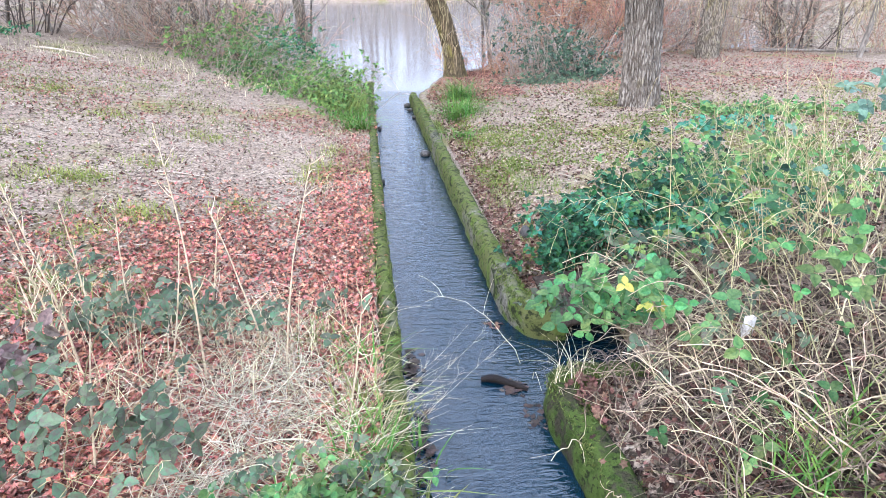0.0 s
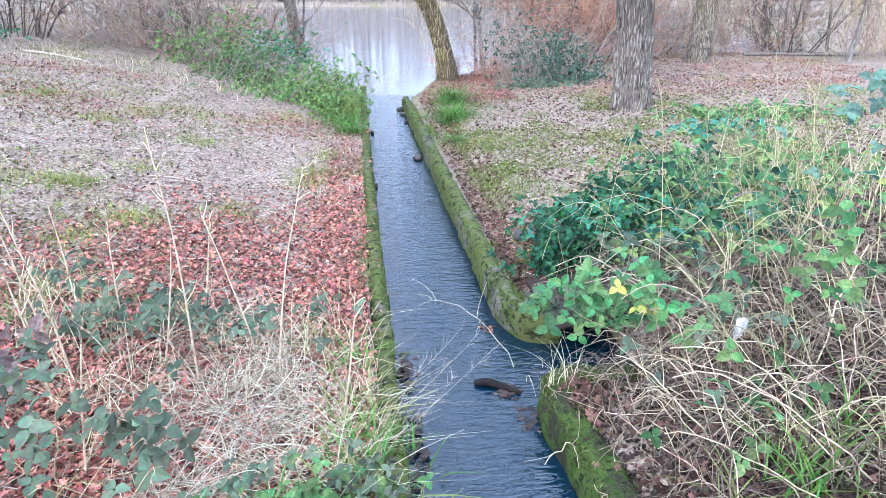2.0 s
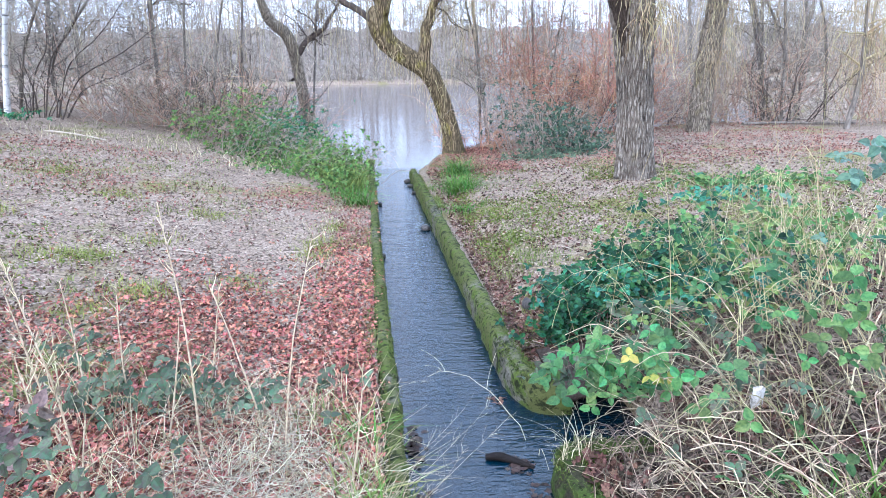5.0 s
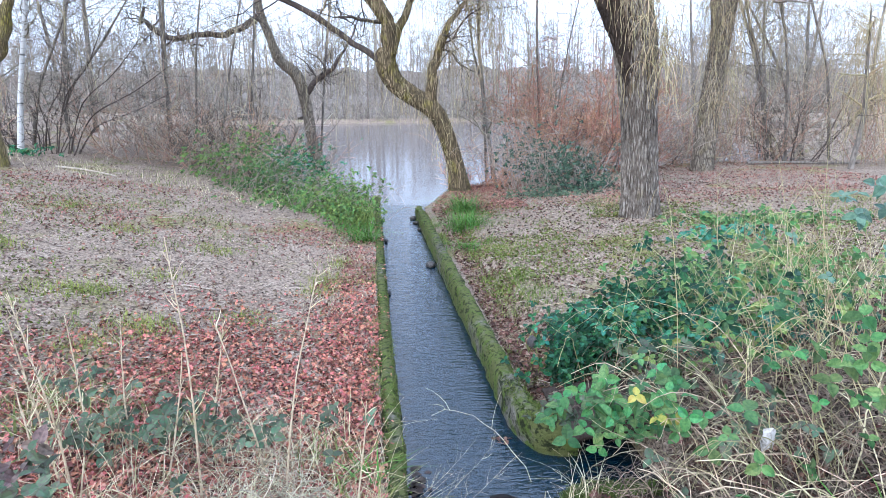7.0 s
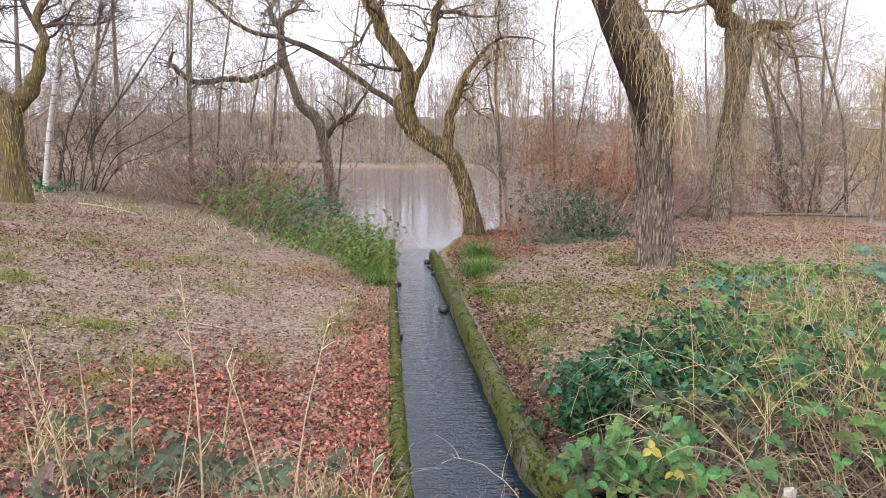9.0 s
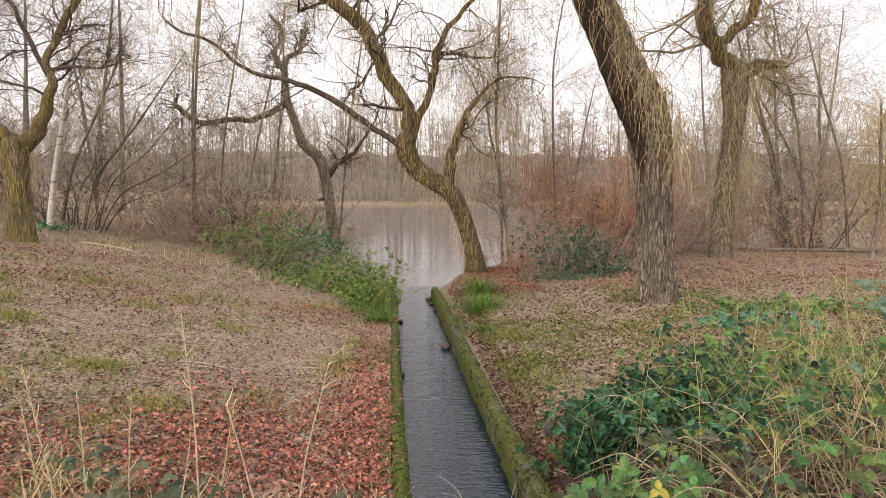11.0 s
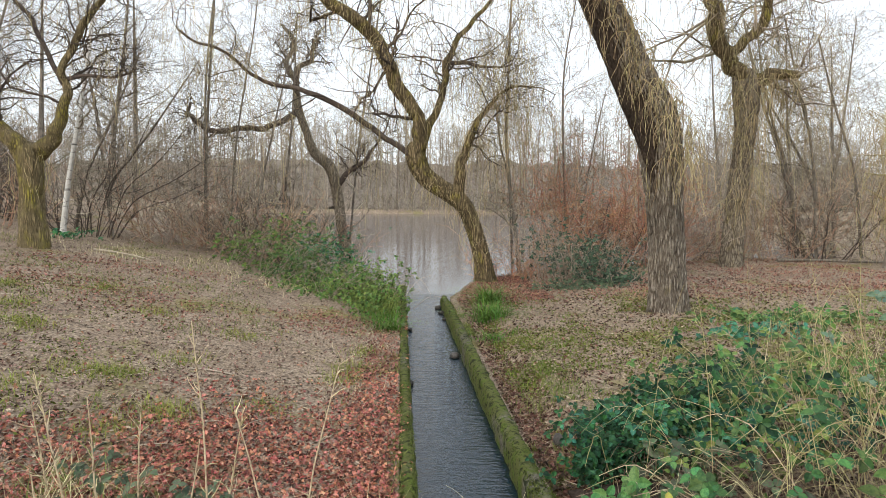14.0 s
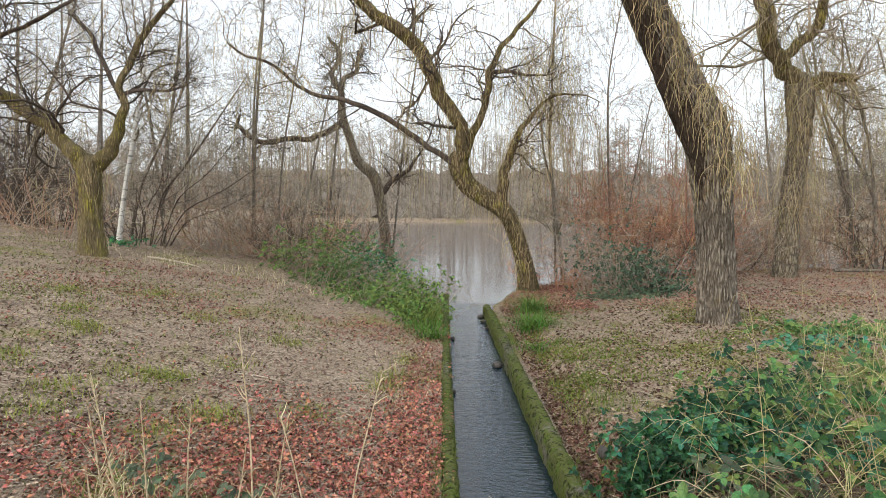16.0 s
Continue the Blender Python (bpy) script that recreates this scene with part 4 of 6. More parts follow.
tree("willow", (-8.4, 15.0, 1.5), "thick forked willow with bright moss on its limbs on the bank", left_trunk, left_limbs, MOSS_BARK, DARK_TWIG,
     [dict(count=16, length=(0.8, 3.0), k=9, spread=0.9, up=0.05, wander=0.32, thin=0.28, least=0.01), dict(count=11, length=(0.5, 1.6), k=4, spread=0.9, up=0.0, wander=0.3, least=0.005)],
     (600, (0.5, 1.6), 0.0036), [(left_limbs[0], 60, 0.2, 1.0, (0.3, 0.7), 0.006, (0, 0, 0)), (left_trunk, 40, 0.6, 1.0, (0.3, 0.8), 0.006, (0, -0.1, 0))],
     furrows=13, ridge=0.07, flare=0.2, rings=70, sides=56, girth=0.66, seed=11, group="old willows")

birch_trunk = [(-9.3, 18.0, 1.3, 0.15), (-9.27, 18.0, 1.79, 0.136), (-9.07, 18.0, 3.14, 0.117), (-8.81, 18.0, 4.42, 0.108), (-8.51, 18.0, 5.99, 0.089), (-8.2, 18.0, 8.01, 0.071), (-7.97, 18.0, 9.69, 0.04)]
tree("birch", (-9.3, 18.0, 1.5), "slender white-barked birch leaning slightly beside the willow", birch_trunk, (), BIRCH_BARK, TWIG,
     [dict(count=34, length=(0.8, 2.2), k=6, lo=0.45, spread=0.8, up=0.06, thin=0.4, least=0.008), dict(count=9, length=(0.4, 1.2), k=5, spread=0.8, up=-0.05, least=0.005)],
     None, (), furrows=5, ridge=0.02, flare=0.1, rings=40, sides=16, girth=0.55, seed=13)

sx, sy, sz = -8.6, 18.4, float(ground_z(-8.6, 18.4))
spread_limbs = [[(sx + 0.3 * dx - 0.5, sy + 0.5 * dy, sz - 0.1, 0.02), (sx + 0.42 * dx - 0.3, sy + 0.6 * dy, sz + 0.42 * h, 0.016), (sx + 0.66 * dx, sy + 0.8 * dy, sz + 0.68 * h, 0.012), (sx + dx, sy + dy, sz + h, 0.006)]
                for dx, dy, h in ((3.4, -0.4, 2.3), (2.4, 0.5, 3.1), (0.2, 0.6, 2.6), (3.0, 0.7, 1.6), (1.5, 0.3, 3.4))]
tree("spreading_bush", (sx, sy, sz), "dark many-stemmed bush arching out sideways beside the birch", spread_limbs[4], spread_limbs, DARK_TWIG, DARK_TWIG,
     [dict(count=8, length=(0.5, 1.6), k=5, lo=0.3, spread=0.75, up=0.02, wander=0.2, thin=0.5, least=0.006), dict(count=6, length=(0.3, 0.8), k=3, spread=0.8, up=0.0, least=0.004)],
     None, (), furrows=5, ridge=0.03, flare=0.0, rings=24, sides=8, seed=15, category="shrub")

SLIM = [
    [(-6.11, 20.0, 1.0, 0.11), (-5.92, 20.0, 5.14, 0.093), (-5.65, 20.0, 8.49, 0.074), (-5.53, 20.0, 10.46, 0.046)],
    [(-5.35, 20.0, 1.1, 0.065), (-5.07, 20.0, 4.29, 0.065), (-4.51, 20.0, 7.52, 0.046), (-4.3, 20.0, 9.18, 0.027)],
    [(-4.52, 19.0, 0.8, 0.07), (-4.02, 19.0, 3.39, 0.069), (-3.49, 19.0, 5.68, 0.052), (-2.99, 19.0, 7.93, 0.034)],
    [(-3.95, 20.3, 0.4, 0.086), (-3.53, 20.3, 4.03, 0.076), (-3.35, 20.3, 6.1, 0.057), (-3.23, 20.3, 8.3, 0.038)],
    [(-2.0, 22.6, -0.1, 0.083), (-1.55, 23.0, 4.37, 0.082), (-1.12, 23.0, 7.15, 0.072), (-0.7, 23.0, 9.88, 0.051)],
    [(3.62, 19.0, 0.0, 0.16), (3.5, 19.2, 1.5, 0.148), (3.35, 19.5, 2.91, 0.133), (3.21, 19.5, 4.64, 0.106), (3.25, 19.5, 6.52, 0.088), (3.32, 19.5, 8.86, 0.062), (3.42, 19.5, 10.51, 0.035)],
    [(3.5, 19.6, 0.0, 0.09), (3.35, 19.6, 2.91, 0.08), (3.04, 19.6, 4.3, 0.071), (2.89, 19.6, 5.5, 0.053), (2.5, 19.6, 7.01, 0.035)],
    [(5.5, 20.3, 0.1, 0.107), (5.31, 20.5, 3.13, 0.087), (5.25, 20.6, 5.3, 0.077), (5.3, 20.7, 7.0, 0.058), (5.7, 20.8, 9.39, 0.039)],
    [(13.1, 20.0, 0.3, 0.17), (12.9, 20.0, 2.01, 0.16), (12.53, 20.0, 3.67, 0.148), (12.03, 20.0, 5.03, 0.104), (11.58, 20.0, 6.56, 0.072), (11.27, 20.0, 8.5, 0.041)],
    [(13.04, 19.0, 0.4, 0.113), (12.7, 19.0, 4.14, 0.102), (12.16, 19.0, 6.03, 0.081), (11.6, 19.0, 8.22, 0.05)],
    [(15.31, 20.0, 0.4, 0.135), (14.87, 20.0, 3.49, 0.111), (14.07, 20.0, 5.68, 0.087), (13.38, 20.0, 7.83, 0.054)],
    [(5.9, 20.6, 0.1, 0.06), (6.0, 20.8, 1.96, 0.051), (6.4, 21.0, 4.34, 0.051), (6.8, 21.0, 6.3, 0.031)],
    [(-8.4, 19.0, 1.2, 0.09), (-8.42, 19.0, 2.84, 0.084), (-7.2, 19.0, 4.53, 0.064), (-5.82, 19.0, 6.52, 0.036)],
    [(-9.97, 20.0, 1.4, 0.12), (-9.57, 20.0, 3.2, 0.109), (-8.82, 20.0, 4.8, 0.078), (-7.89, 20.0, 6.89, 0.048)],
    [(-15.62, 24.0, 1.6, 0.205), (-15.45, 24.0, 5.0, 0.179), (-14.54, 24.0, 7.73, 0.125), (-13.6, 24.0, 10.62, 0.074)],
    [(-6.24, 21.0, 0.8, 0.098), (-6.33, 21.0, 3.81, 0.098), (-6.22, 21.0, 6.57, 0.078), (-5.84, 21.0, 9.64, 0.058)],
    [(-19.09, 28.0, 1.7, 0.212), (-18.77, 28.0, 6.63, 0.181), (-18.56, 28.0, 10.75, 0.12)],
    [(14.0, 21.0, 0.3, 0.163), (13.33, 21.6, 3.95, 0.138), (12.64, 22.0, 6.45, 0.102), (11.95, 22.0, 8.92, 0.056)],
    [(15.4, 21.0, 0.3, 0.168), (14.32, 21.6, 3.57, 0.129), (13.04, 22.0, 6.07, 0.091), (12.2, 22, 7.9, 0.05)],
]
for n, line in enumerate(SLIM):
    line[0] = (line[0][0], line[0][1], float(ground_z(line[0][0], line[0][1])) - 0.1, line[0][3])
    tree("slim_tree", (line[0][0], line[0][1], line[0][2] + 0.1), "slender grey-brown bare tree standing by the lake edge", line, (), GREY_BARK, TWIG,
         [dict(count=18 if line[0][0] > 10 else 26, length=(0.9, 2.9), k=6, lo=0.15, spread=0.8, up=0.05, wander=0.26, thin=0.4, least=0.009), dict(count=8, length=(0.5, 1.5), k=4, spread=0.85, up=0.02, wander=0.25, least=0.0048), dict(count=4, length=(0.3, 0.9), k=3, spread=0.85, up=0.02, least=0.0034)],
         None, (), furrows=5, ridge=0.04, flare=0.1, rings=30, sides=10, girth=0.4 if line[0][0] > 10 else 0.44, seed=40 + n, group="slim trees by the lake")

# a few larger bare trees farther back on both shores
g_far = np.random.default_rng(77)
for n, (x, y, h) in enumerate([(-11, 27, 11), (-14, 31, 13), (-20, 33, 13), (-24, 30, 12), (-17, 38, 14), (-27, 42, 14), (-12.5, 23, 9), (17, 26, 10), (21, 30, 12), (24, 27, 11), (19, 36, 13), (28, 34, 13), (-22, 24, 11), (-28, 27, 12), (16, 22.5, 9)]):
    z = float(ground_z(x, y)) - 0.1
    a, b = g_far.normal(0, 0.5, 2)
    line = [(x, y, z, 0.2), (x + a * 0.4, y, z + h * 0.3, 0.16), (x + a, y + b * 0.5, z + h * 0.62, 0.1), (x + a * 1.5, y + b, z + h, 0.03)]
    tree("bare_tree", (x, y, z + 0.1), "tall bare grey tree in the winter wood behind the bank", line, (), GREY_BARK, TWIG,
         [dict(count=34, length=(1.4, 3.8), k=6, lo=0.1, spread=0.85, up=0.06, wander=0.24, thin=0.25, least=0.011), dict(count=9, length=(0.8, 2.2), k=4, spread=0.85, up=0.02, wander=0.25, least=0.0065), dict(count=3, length=(0.4, 1.2), k=3, spread=0.85, up=0.02, least=0.005)],
         None, (), furrows=5, ridge=0.04, flare=0.1, rings=24, sides=9, girth=0.55, seed=90 + n, group="wood behind the banks")


# ---- shrubs ----
def shrub(x, y, w, h, stems, mat, label, seed, name="shrub", up=0.07, spread=0.8, twigs=7, r=0.012, group="shrubs at the lake edge", fine=4):
    g = np.random.default_rng(seed)
    z = float(ground_z(x, y))
    z0 = max(z, -0.1)
    t = thing(name, (x, y, z0), label, "shrub", group)
    a, q = g.uniform(0, 2 * math.pi, stems), np.sqrt(g.uniform(0, 1, stems)) * w * 0.5
    base = np.stack([x + np.cos(a) * q, y + np.sin(a) * q * 0.7, np.full(stems, z0 - 0.08)], 1)
    d = unit(np.stack([np.cos(a) * spread * g.uniform(0.2, 1, stems), np.sin(a) * spread * g.uniform(0.2, 1, stems), np.ones(stems)], 1))
    L = g.uniform(0.5, 1.1, stems)[:, None] * h
    pts = [base]
    for s in range(7):
        d = unit(d + g.normal(0, 0.13, d.shape) + [0, 0, up * 0.3])
        pts.append(pts[-1] + d * L / 7)
    P, R = np.stack(pts, 1), np.tile(np.linspace(r, r * 0.4, 8), (stems, 1))
    P1, R1 = offshoots(P, R, twigs, (h * 0.2, h * 0.5), 5, 0.05, 1, 0.8, up, 0.28, 0.6, 0.0075, g)
    for i in range(stems):
        part("stem", tubes(P[i:i + 1], R[i:i + 1], 4), mat, t)
    fineset = [tubes(P1, R1, 3)]
    if fine:
        P2, R2 = offshoots(P1, R1, fine, (h * 0.08, h * 0.25), 3, 0.1, 1, 0.8, up * 0.5, 0.2, 0.7, 0.006, g)
        fineset.append(tubes(P2, R2, 3))
    part("twig_spray", join(*fineset), mat, t, "fine bare twigs", kind="stuff")
    return t


SHRUBS = [(-13.5, 18.5, 2.5, 2.4), (-11.3, 18.2, 2.2, 1.9), (-9.0, 18.8, 2.4, 2.0), (-7.4, 19.4, 2.4, 2.3), (-6.2, 18.9, 2.0, 1.8), (-5.2, 19.2, 2.2, 2.2), (-4.2, 18.6, 2.0, 2.0),
          (-3.1, 18.6, 2.0, 1.6), (-2.3, 19.0, 1.6, 1.3), (-8.2, 21.5, 3, 2.8), (-10.8, 22, 3, 3.0), (-6.6, 21.2, 2.6, 2.4), (-5.0, 20.8, 2.4, 2.3), (-3.7, 19.9, 2.2, 2.0), (-2.9, 20.6, 1.8, 1.8), (-2.5, 19.6, 1.6, 1.5), (-3.4, 19.2, 1.8, 1.4), (-4.6, 19.8, 2.0, 1.7), (-5.8, 20.0, 2.2, 1.8),
          (3.3, 18.2, 1.8, 1.5), (4.4, 18.6, 2.2, 1.7), (5.6, 18.9, 2.2, 1.7), (6.9, 19.3, 2.2, 1.8), (8.0, 20.0, 2.4, 2.2), (10.8, 19.9, 2.2, 1.9), (11.9, 19.8, 2.0, 2.4), (12.6, 19.6, 2.2, 2.4),
          (8.9, 20.8, 2.4, 2.3), (9.8, 20.4, 2.2, 1.9), (11.2, 21.0, 2.4, 2.4), (7.2, 20.8, 2.2, 2.0), (10.2, 22, 2.6, 2.6), (13.6, 19.4, 2.4, 2.6), (14.8, 18.8, 2.4, 2.4), (16.2, 18.4, 2.6, 2.6), (12.9, 21, 3, 3.0), (17.6, 19.4, 3, 3.0)]
for n, (x, y, w, h) in enumerate(SHRUBS):
    shrub(x, y, w, h * 1.3, 20, (SHRUB_TWIG, RUST_TWIG, DARK_TWIG, SHRUB_TWIG, RUST_TWIG)[n % 5], "leafless tangled %s shrub at the lake edge" % ("grey-brown", "rusty-brown", "dark-twigged", "grey-brown", "rusty-brown")[n % 5], 200 + n, twigs=7, fine=1, spread=1.1, r=0.015 if n % 5 == 2 else 0.012)
for n, (x, y, w, h) in enumerate([(-16.5, 22.5, 3.2, 4.6), (-14.6, 21.0, 2.8, 3.6), (-18.6, 24.5, 3.4, 5.2), (-13.0, 20.6, 2.4, 3.0)]):
    shrub(x, y, w, h, 30, DARK_TWIG, "tall dense dark-twigged shrub in the thicket", 240 + n, up=0.08, spread=0.6, twigs=7, r=0.016, group="dark shrubs in the thicket", fine=4)
shrub(6.1, 19.6, 3.2, 4.6, 26, RED_TWIG, "dense shrub of russet-red bare twigs", 260, "red_shrub", 0.12, 0.6, 9, 0.014, "red shrubs", 7)
shrub(7.8, 19.8, 2.2, 3.6, 20, RED_TWIG, "dense shrub of russet-red bare twigs", 261, "red_shrub", 0.12, 0.6, 12, 0.014, "red shrubs", 7)
shrub(2.9, 17.3, 1.6, 1.0, 14, RED_TWIG, "low russet tangle of twigs at the foot of the willow", 262, "red_shrub", 0.05, 0.8, 8, 0.008, "red shrubs", 4)
# a weeping willow's curtain at the side
for n, (x, y) in enumerate([(13.7, 17.0), (15.6, 17.6)]):
    z = float(ground_z(x, y))
    line = [(x, y, z - 0.1, 0.08), (x + 0.2, y, z + 1.6, 0.065), (x + 0.1, y, z + 3.0, 0.045), (x, y, z + 4.4, 0.02)]
    tree("weeping_tree", (x, y, z), "young weeping willow with a low curtain of golden twigs", line, (), GREY_BARK, WILLOW_TWIG,
         [dict(count=22, length=(0.6, 1.6), k=6, lo=0.35, spread=0.9, up=0.02, least=0.009)], (380, (0.6, 2.0), 0.005), (), 5, 0.04, 0.1, 30, 10, seed=280 + n, group="weeping trees")

# ---- the wood across the lake ----
SX, SY = np.meshgrid(np.linspace(-130, 130, 131), np.linspace(112, 240, 65))
SZ = 1.0 + 9.0 * smooth(110, 190, SY) + 4.0 * smooth(175, 240, SY) + 2.6 * vnoise(SX, SY, 6.0, 17, 3) + 2.6 * vnoise(SX, SY * 0.2, 30, 19, 3) + 2.4 * vnoise(SX, SY * 0.1, 8, 23, 2) - 2.0 * (SY < 113)
si = np.arange(SX.size).reshape(SX.shape)
lone("far_slope", (np.stack([SX, SY, SZ], -1), np.stack([si[:-1, :-1], si[:-1, 1:], si[1:, 1:], si[1:, :-1]], -1).reshape(-1, 4)), FAR_SLOPE,
     "brushy brown slope rising behind the far shore", "slope", "structure")
g = np.random.default_rng(300)
n = 640
fx = g.uniform(-115, 115, n)
fy = 109 + g.uniform(0, 1, n) ** 1.4 * 75
fz = 0.5 + 9.0 * smooth(110, 190, fy)
fh = g.uniform(11, 22, n) * (0.85 + 0.3 * vnoise(fx, fx * 0, 18, 8))
k = 6
tt = np.linspace(0, 1, k)
bend = g.normal(0, 0.5, (n, 2))
P = np.stack([fx[:, None] + bend[:, :1] * tt ** 2, fy[:, None] + bend[:, 1:] * tt ** 2, fz[:, None] - 0.2 + fh[:, None] * tt], -1)
R = g.uniform(0.09, 0.2, n)[:, None] * np.linspace(1, 0.2, k)
P1, R1 = offshoots(P, R, 17, (1.5, 4.6), 4, 0.05, 1, 0.8, 0.08, 0.25, 0.5, 0.045, g)
P2, R2 = offshoots(P1, R1, 3, (0.9, 2.4), 2, 0.1, 1, 0.8, 0.06, 0.2, 0.6, 0.035, g)
lone("far_wood", join(tubes(P, R, 3), tubes(P1, R1, 3), tubes(P2, R2, 3)), FAR_TWIG, "bare winter wood on the far shore of the lake", "woodland", "stuff")
n = 950
ux = g.uniform(-95, 95, n)
uy = g.uniform(106.5, 116, n)
P = np.stack([ux, uy, np.maximum(ground_z(ux, uy), 0) - 0.1], 1)[:, None] + np.cumsum(np.concatenate([np.zeros((n, 1, 3)), g.normal(0, 0.25, (n, 3, 3)) + [0, 0, 0.9]], 1), 1)
P1, R1 = offshoots(P, np.full((n, 4), 0.07), 7, (0.6, 1.8), 3, 0.05, 1, 0.8, 0.1, 0.2, 0.6, 0.04, g)
lone("far_thicket", join(tubes(P, np.full((n, 4), 0.06), 3), tubes(P1, R1, 3)), FAR_TWIG, "brown thicket along the far shore", "woodland", "stuff")


# ---- leaf litter and grass ----
def scatter(n, x0, x1, y0, y1, density, g, lift=0.006):
    """Places on the land, kept by a density from 0 to 1, closer together near the stream's head."""
    x = g.uniform(x0, x1, n)
    u = g.uniform(0, 1, n)
    y = 1 / ((1 - u) / y0 + u / y1) if y0 > 0 else g.uniform(y0, y1, n)
    wet = (x > -0.03) & (x < 1.26 + 0.3 * np.maximum(0, y - 14.6))
    keep = (g.uniform(0, 1, n) < density(x, y)) & ~wet & (land(x, y) > 0.12)
    x, y = x[keep], y[keep]
    return np.stack([x, y, ground_z(x, y) + lift], 1)


def red_drift(x, y):
    left = smooth(-3.4, -1.2, x + 1.0 * smooth(6.2, 5.2, y) * smooth(4.0, 4.6, y) + 0.6 * vnoise(x, y, 1.5, 51)) * smooth(8.3, 5.2, y - 3.6 * smooth(-1.1, -0.2, x) + 1.0 * vnoise(x, y, 0.8, 54)) * (x < 0.3)
    patch = 1.3 * np.exp(-((x + 1.2) / 0.75) ** 2 - ((y - 11.6) / 0.9) ** 2) + 1.1 * np.exp(-((x + 6.2 - 0.8 * (y - 14.1)) / 2.0) ** 2 - ((y - 14.1) / 0.7) ** 2)
    patch = 0.85 * patch + 0.45 * np.exp(-((x + 4.3) / 1.3) ** 2 - ((y - 10.9) / 0.9) ** 2) + 0.5 * np.exp(-((x + 6.3) / 1.5) ** 2 - ((y - 11.6) / 0.9) ** 2)
    right = smooth(1.2, 1.9, x) * smooth(12.6 , 14.2, y + 0.5 * smooth(4, 6, x)) * (0.5 + 0.5 * vnoise(x, y, 1.2, 52))
    kerb_side = np.exp(-((x + 0.3) / 0.22) ** 2) * smooth(13, 9, y)
    return np.clip((left * (0.75 + 0.8 * vnoise(x, y, 0.6, 53)) + patch + right + kerb_side) * 0.95 + 0.02, 0, 1)


g = np.random.default_rng(400)
A = scatter(200000, -8.0, 0.1, 2.0, 15.0, red_drift, g)
A2 = scatter(50000, 1.2, 13, 9.0, 19.5, red_drift, g)
A3 = scatter(2600, -4, 0.1, -3.0, 2.0, lambda x, y: 0.35 + 0 * x, g)
AX, AY = g.uniform(1.3, 3.4, 5200), g.uniform(13.6, 17.9, 5200)
AZ = ground_z(AX, AY)
A4 = np.stack([AX, AY, AZ + 0.006], 1)[(AZ > 0.02) & (AX > 1.25 + 0.32 * np.maximum(0, AY - 14.6))]
far_off = A[:, 1] > 8.5
M1 = np.concatenate([A[far_off], A2, A4])
M1[:, 2] += g.uniform(0, 0.03, len(M1))
A = np.concatenate([A[~far_off], A3])
g.shuffle(A)
A[:, 2] += g.uniform(0, 0.035, len(A))
lone("russet_leaf_litter", join(strew(FLAKE * [1.2, 1, 1.8], FLAKE_F, A, (0.018, 0.055), 0.75, g), strew(LOBED * [1, 1, 1.5], LOBED_T, A[::6] + [0.012, 0.01, 0.006], (0.03, 0.065), 0.6, g)), RED_LEAF, "drifts of fallen russet leaves on the bank beside the stream", "leaf litter", "stuff", flat=True)
lone("faded_leaf_litter", strew(FLAKE * [1.2, 1, 1.8], FLAKE_F, M1, (0.024, 0.062), 0.75, g), FADED_RED, "faded reddish-brown leaves strewn towards the lake", "leaf litter", "stuff", flat=True)
B1 = scatter(84000, -12, 0.0, 2.5, 19.0, lambda x, y: (0.75 + 0.5 * vnoise(x, y, 0.9, 61)) * smooth(-0.35, 0.15, vnoise(x, y, 0.17, 64, 2)), g)
B2 = scatter(62000, 1.25, 10.5, 3.5, 19.0, lambda x, y: (0.75 + 0.45 * vnoise(x, y, 0.9, 62)) * smooth(4.6, 6.0, y + 0.25 * (5 - x) * 0.5) * (1 - 0.9 * smooth(1.9, 1.7, x + 0.16 * vnoise(x, y, 0.9, 15)) * smooth(13, 11.5, y)), g)
B3 = scatter(9000, -7, 7, -3.5, 2.5, lambda x, y: 0.8 + 0 * x, g)
B = np.concatenate([B1, B2[::2], B3])
B[:, 2] += g.uniform(0, 0.022, len(B))
lone("brown_leaf_litter", strew(FLAKE, FLAKE_F, B, (0.022, 0.058), 0.38, g), BROWN_LEAF, "thin brown trodden leaf litter over the ground", "leaf litter", "stuff", flat=True)
D1 = scatter(80000, -12, 0.0, 2.5, 18.5, lambda x, y: np.clip(0.75 + 0.6 * vnoise(x, y, 0.6, 63), 0, 1) * smooth(0.25, -0.15, vnoise(x, y, 0.17, 64, 2)) * (1 - 0.75 * red_drift(x, y)), g)
D1[:, 2] += g.uniform(0, 0.025, len(D1))
lone("dark_leaf_litter", strew(FLAKE * [1.1, 1, 1.6], FLAKE_F, D1, (0.022, 0.06), 0.7, g), TRODDEN_LEAF, "dark brown trodden leaf litter on the sloping bank", "leaf litter", "stuff", flat=True)
# H1 and H3 darken bramble bank and willow ground in place of shade
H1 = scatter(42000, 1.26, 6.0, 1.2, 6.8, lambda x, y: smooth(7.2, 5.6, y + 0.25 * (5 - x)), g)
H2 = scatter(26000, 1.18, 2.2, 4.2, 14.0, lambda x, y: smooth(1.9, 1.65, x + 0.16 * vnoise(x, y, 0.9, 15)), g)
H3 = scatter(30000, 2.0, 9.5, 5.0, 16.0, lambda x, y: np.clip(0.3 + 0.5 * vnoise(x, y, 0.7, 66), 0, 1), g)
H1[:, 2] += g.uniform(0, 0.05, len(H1))
